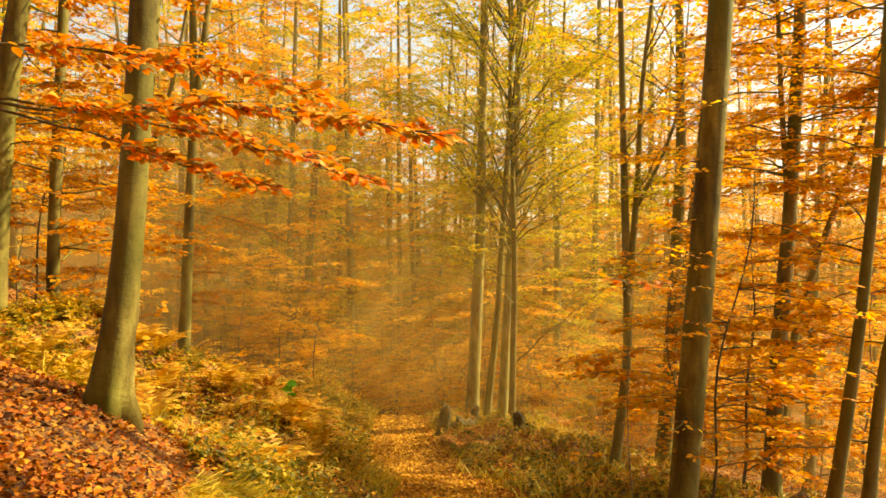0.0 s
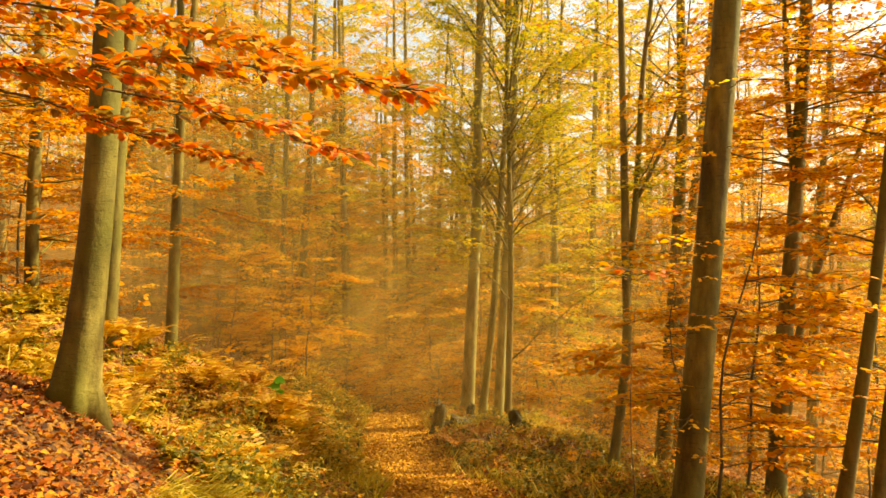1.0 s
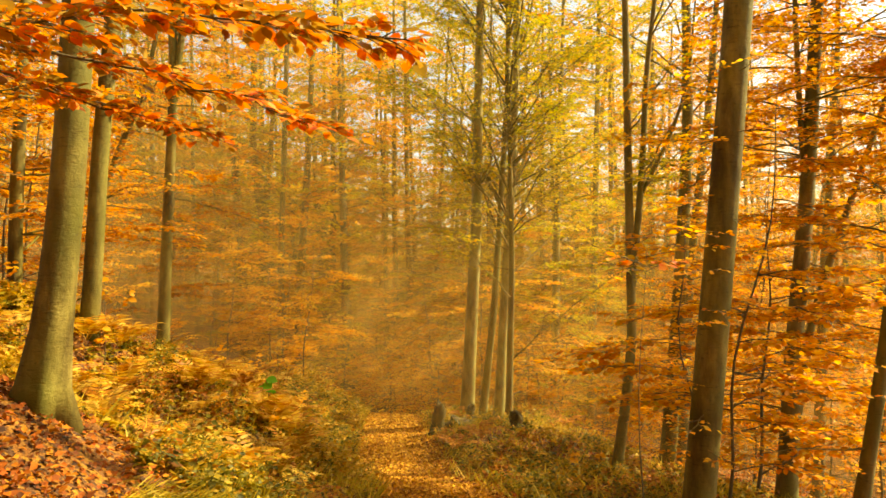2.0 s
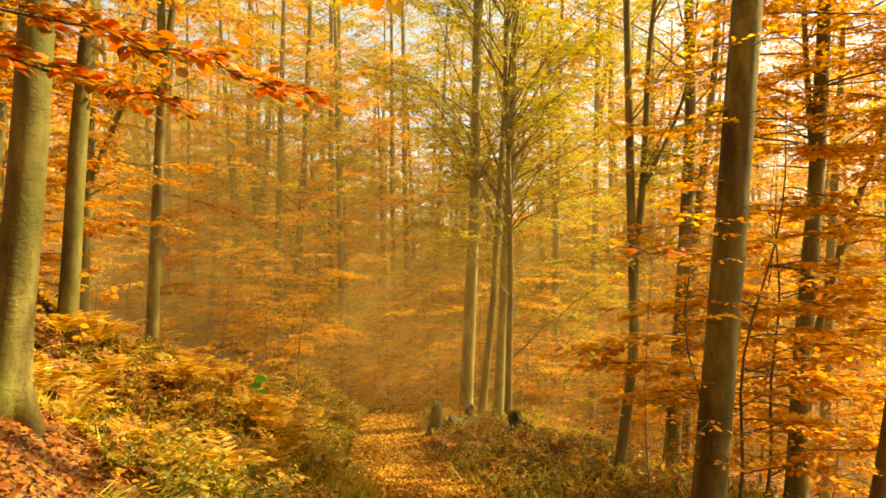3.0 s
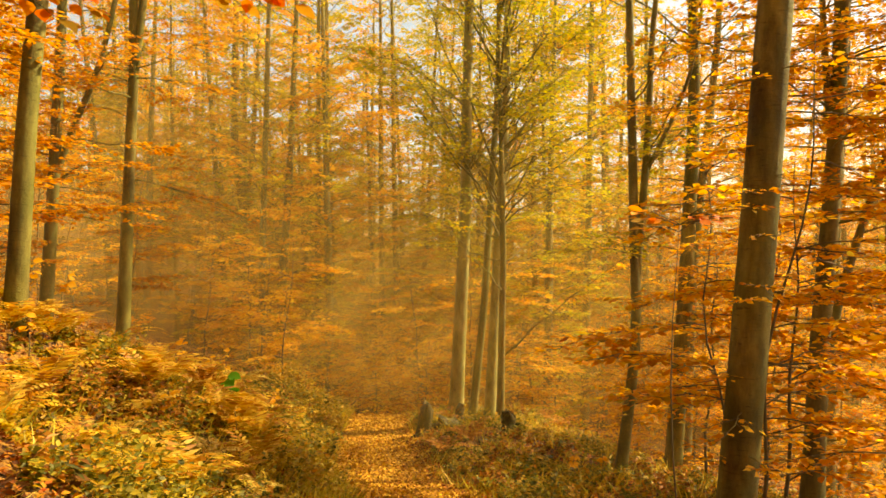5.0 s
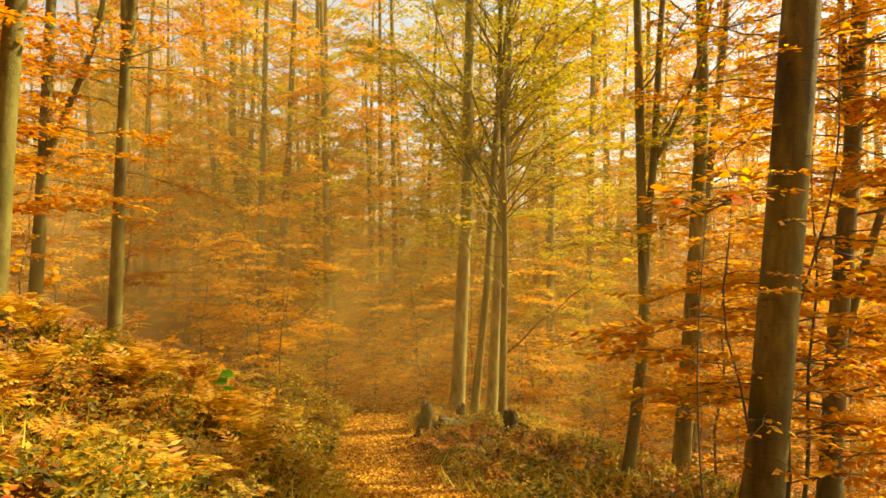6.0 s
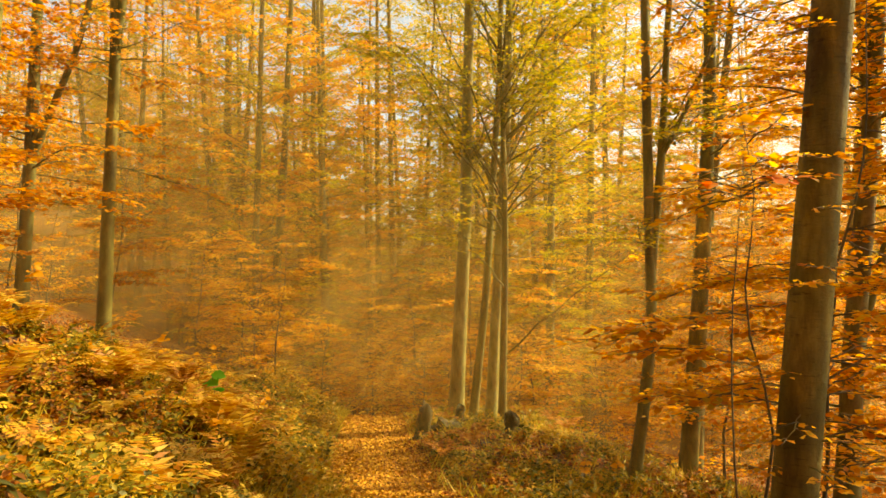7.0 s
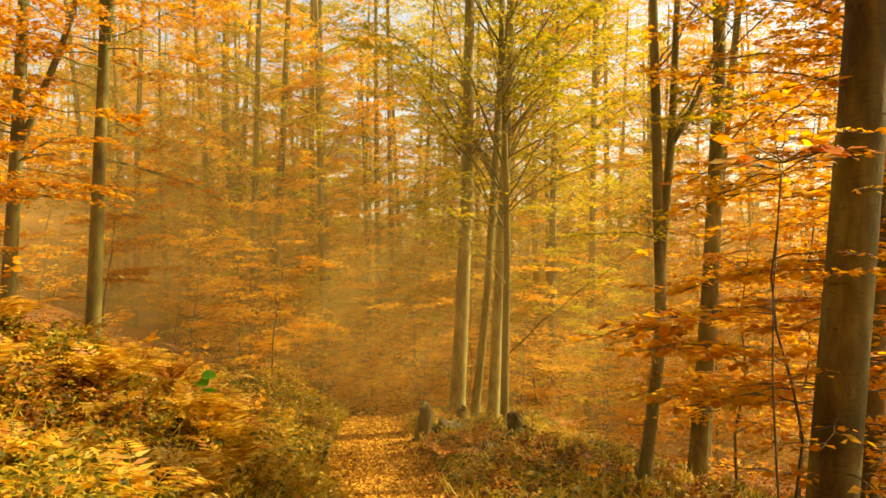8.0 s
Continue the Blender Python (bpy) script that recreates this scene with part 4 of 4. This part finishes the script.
def place_ferns():
    rng = np.random.default_rng(12)
    ferns = [fern_plant(200 + i, (FERN_PALE, FERN, FERN, FERN_DRY, FERN_DRY)[i], (5, 7, 8, 6, 7)[i], (0.72, 0.68, 0.74, 0.7, 0.76)[i]) for i in range(5)]
    spots = [(-4.7, 9.7), (-5.2, 10.3), (-3.05, 10.5), (-2.7, 10.0), (-3.3, 10.9), (-3.5, 12.0), (-2.5, 11.4), (-3.9, 8.9), (-4.3, 9.8), (-3.0, 13.4), (-3.4, 14.0), (-2.6, 14.6), (-3.9, 13.0), (-2.9, 15.6)]
    while len(spots) < 66:
        y = rng.uniform(8.5, 23)
        spots.append((float(path_x(y)) - 1.5 - rng.uniform(0, 3.6), y))
    while len(spots) < 71:
        spots.append((rng.uniform(0.4, 5.0), rng.uniform(18, 27)))
    for i in range(10):
        spots.append((rng.uniform(-3.9, -2.3), rng.uniform(12.8, 15.8)))
    used = set()
    for i, (x, y) in enumerate(spots):
        which = 0 if i < 8 else int(rng.integers(1, 3)) if i >= 71 else (0 if rng.uniform() < 0.16 else int(rng.integers(1, 3))) if (i < 66 and rng.uniform() < 0.93) else int(rng.integers(3, 5))
        s = rng.uniform(0.75, 1.15)
        m = pose(x, y, height(x, y) + (0.3 if i < 12 else 0.22), rng.normal() * 6, rng.normal() * 6, rng.uniform(0, 360)) @ Matrix.Diagonal((s, s, s, 1))
        if which in used:
            copy_thing(ferns[which], m)
        else:
            ferns[which].matrix_basis = m
            used.add(which)


place_ferns()


# ---- stumps and stones ----
def stump(seed, x, y, r, h, label, lean=0.1):
    rng = np.random.default_rng(seed)
    z = height(x, y) - 0.1
    k, n = 14, 9
    zs = np.linspace(0, h + 0.1, n)
    line = np.stack([lean * zs, 0.03 * np.sin(zs * 5), zs], 1)
    V, F = tube(line, r * (1 + 0.5 * np.exp(-zs / 0.15)) * np.linspace(1, 0.8, n), k)
    V = V.reshape(n, k, 3)
    jag = rng.normal(size=k) * 0.12 * h + 0.12 * h * np.sin(np.arange(k) * 0.9 + seed)
    V[-1, :, 2] += jag
    V[-2, :, 2] += jag * 0.6
    V[:, :, :2] += rng.normal(size=(n, k, 2)) * r * 0.13
    s = new("tree_stump")
    s.location = (x, y, z)
    tagged(s, label, "stump", "rotten stumps on the mound")
    part("stem", mesh_of("stem", V.reshape(-1, 3), F, DEADWOOD, False), s)
    for i in range(4):
        a = i * 1.57 + rng.normal() * 0.3
        ln = np.array([(0, 0, 0.22), (math.cos(a) * r * 1.3, math.sin(a) * r * 1.3, 0.14), (math.cos(a) * r * 2.4, math.sin(a) * r * 2.4, 0.0)])
        part("root", mesh_of("root", *tube(ln, [r * 0.5, r * 0.32, r * 0.12], 7), DEADWOOD, True), s)


def boulder(seed, x, y, size, label):
    rng = np.random.default_rng(seed)
    bm = bmesh.new()
    bmesh.ops.create_icosphere(bm, subdivisions=3, radius=1)
    for v in bm.verts:
        v.co *= 1 + 0.28 * noise.noise(v.co * 1.3 + Vector((seed, 0, 0))) + 0.1 * noise.noise(v.co * 4)
        v.co = Vector((v.co.x * size * 1.2, v.co.y * size, v.co.z * size * 0.7))
    me = bpy.data.meshes.new("boulder")
    bm.to_mesh(me)
    bm.free()
    me.materials.append(STONE)
    ob = tagged(new("boulder", me), label, "stone", "stones by the path")
    ob.matrix_basis = pose(x, y, height(x, y) + size * 0.25, 0, 0, rng.uniform(0, 360))


stump(1, -0.1, 22.6, 0.2, 0.85, "broken dark rotten stump at the mound's edge", 0.15)
stump(2, 2.15, 21.5, 0.19, 0.5, "short mossy rotten stump beside the beech clump", -0.05)
stump(3, 0.95, 24.2, 0.15, 0.5, "small pale stump at a beech's foot", 0.05)
stump(4, 1.2, 23.4, 0.3, 0.2, "low decayed root stump on the mound", 0.0)
stump(5, 0.6, 22.8, 0.4, 0.32, "broad mossy root plate of a fallen tree", 0.2)
for i, (x, y, s) in enumerate([(2.37, 17.4, 0.14), (3.0, 17.0, 0.18), (1.4, 20.1, 0.12), (6.2, 12.9, 0.3), (0.8, 22.6, 0.2), (2.7, 18.6, 0.1), (-2.9, 8.6, 0.1)]):
    boulder(i, x, y, s, "dark mossy stone among leaves")


def young_plant(seed, x, y, stem_height, leaf, count, mat, label, name):
    """A thin stem with a few large leaves at its tip, each a part."""
    rng = np.random.default_rng(seed)
    plant = tagged(new(name), label, "plant", "young plants of the bank")
    plant.location = (x, y, height(x, y))
    hs = np.linspace(0, stem_height, 7)
    line = np.stack([0.05 * np.sin(hs * 4), 0.04 * np.sin(hs * 3 + 1), hs - 0.03], 1)
    part("stem", mesh_of("stem", *tube(line, np.linspace(0.008, 0.003, 7), 5), TWIG, True), plant)
    for i in range(count):
        a = i * 2.4 + rng.normal() * 0.3
        p = line[-1] - np.array([0, 0, rng.uniform(0, 0.3) * stem_height * (i > 0)])
        d = np.array([[math.cos(a), math.sin(a), rng.uniform(-0.3, 0.3)]])
        n = unit(np.array([[0, -0.7, 1.0]]) + rng.normal(size=(1, 3)) * 0.3)
        L = np.array([leaf * rng.uniform(0.8, 1.15)])
        part("leaf", mesh_of("leaf", *broad_blades(p[None], d, n, L, L * 0.42), mat), plant)


young_plant(300, -3.02, 14.1, 0.78, 0.22, 4, GREEN, "young plant with fresh green leaves among the brambles", "green_seedling")
for i, (x, y, hgt) in enumerate([(-4.96, 13.06, 1.0), (-5.3, 12.7, 0.8), (-6.6, 12.5, 0.7), (-7.0, 12.0, 0.9), (-3.6, 15.2, 0.9), (-2.9, 15.0, 0.7), (-4.3, 16.0, 1.1), (-2.6, 12.8, 0.6), (-3.3, 12.2, 0.6), (-4.6, 11.2, 0.7), (3.1, 15.3, 0.5), (2.7, 15.9, 0.4), (-3.9, 17.3, 1.2), (-3.1, 18.2, 1.0)]):
    young_plant(310 + i, x, y, hgt, 0.12, 8, AMBER, "thin seedling with a few yellow leaves", "yellow_seedling")

sapling(32, [(1.97, 7.75, 0), (1.95, 7.75, 0.2), (1.9, 7.75, 1.4)], 0.009, 3.05, [(4, 2.6, 3.0, 0.22, 0.4, 20, 200, 120, 0.12, 0.14, 26)], RUSSET, label="slender beech seedling with a few orange leaves")
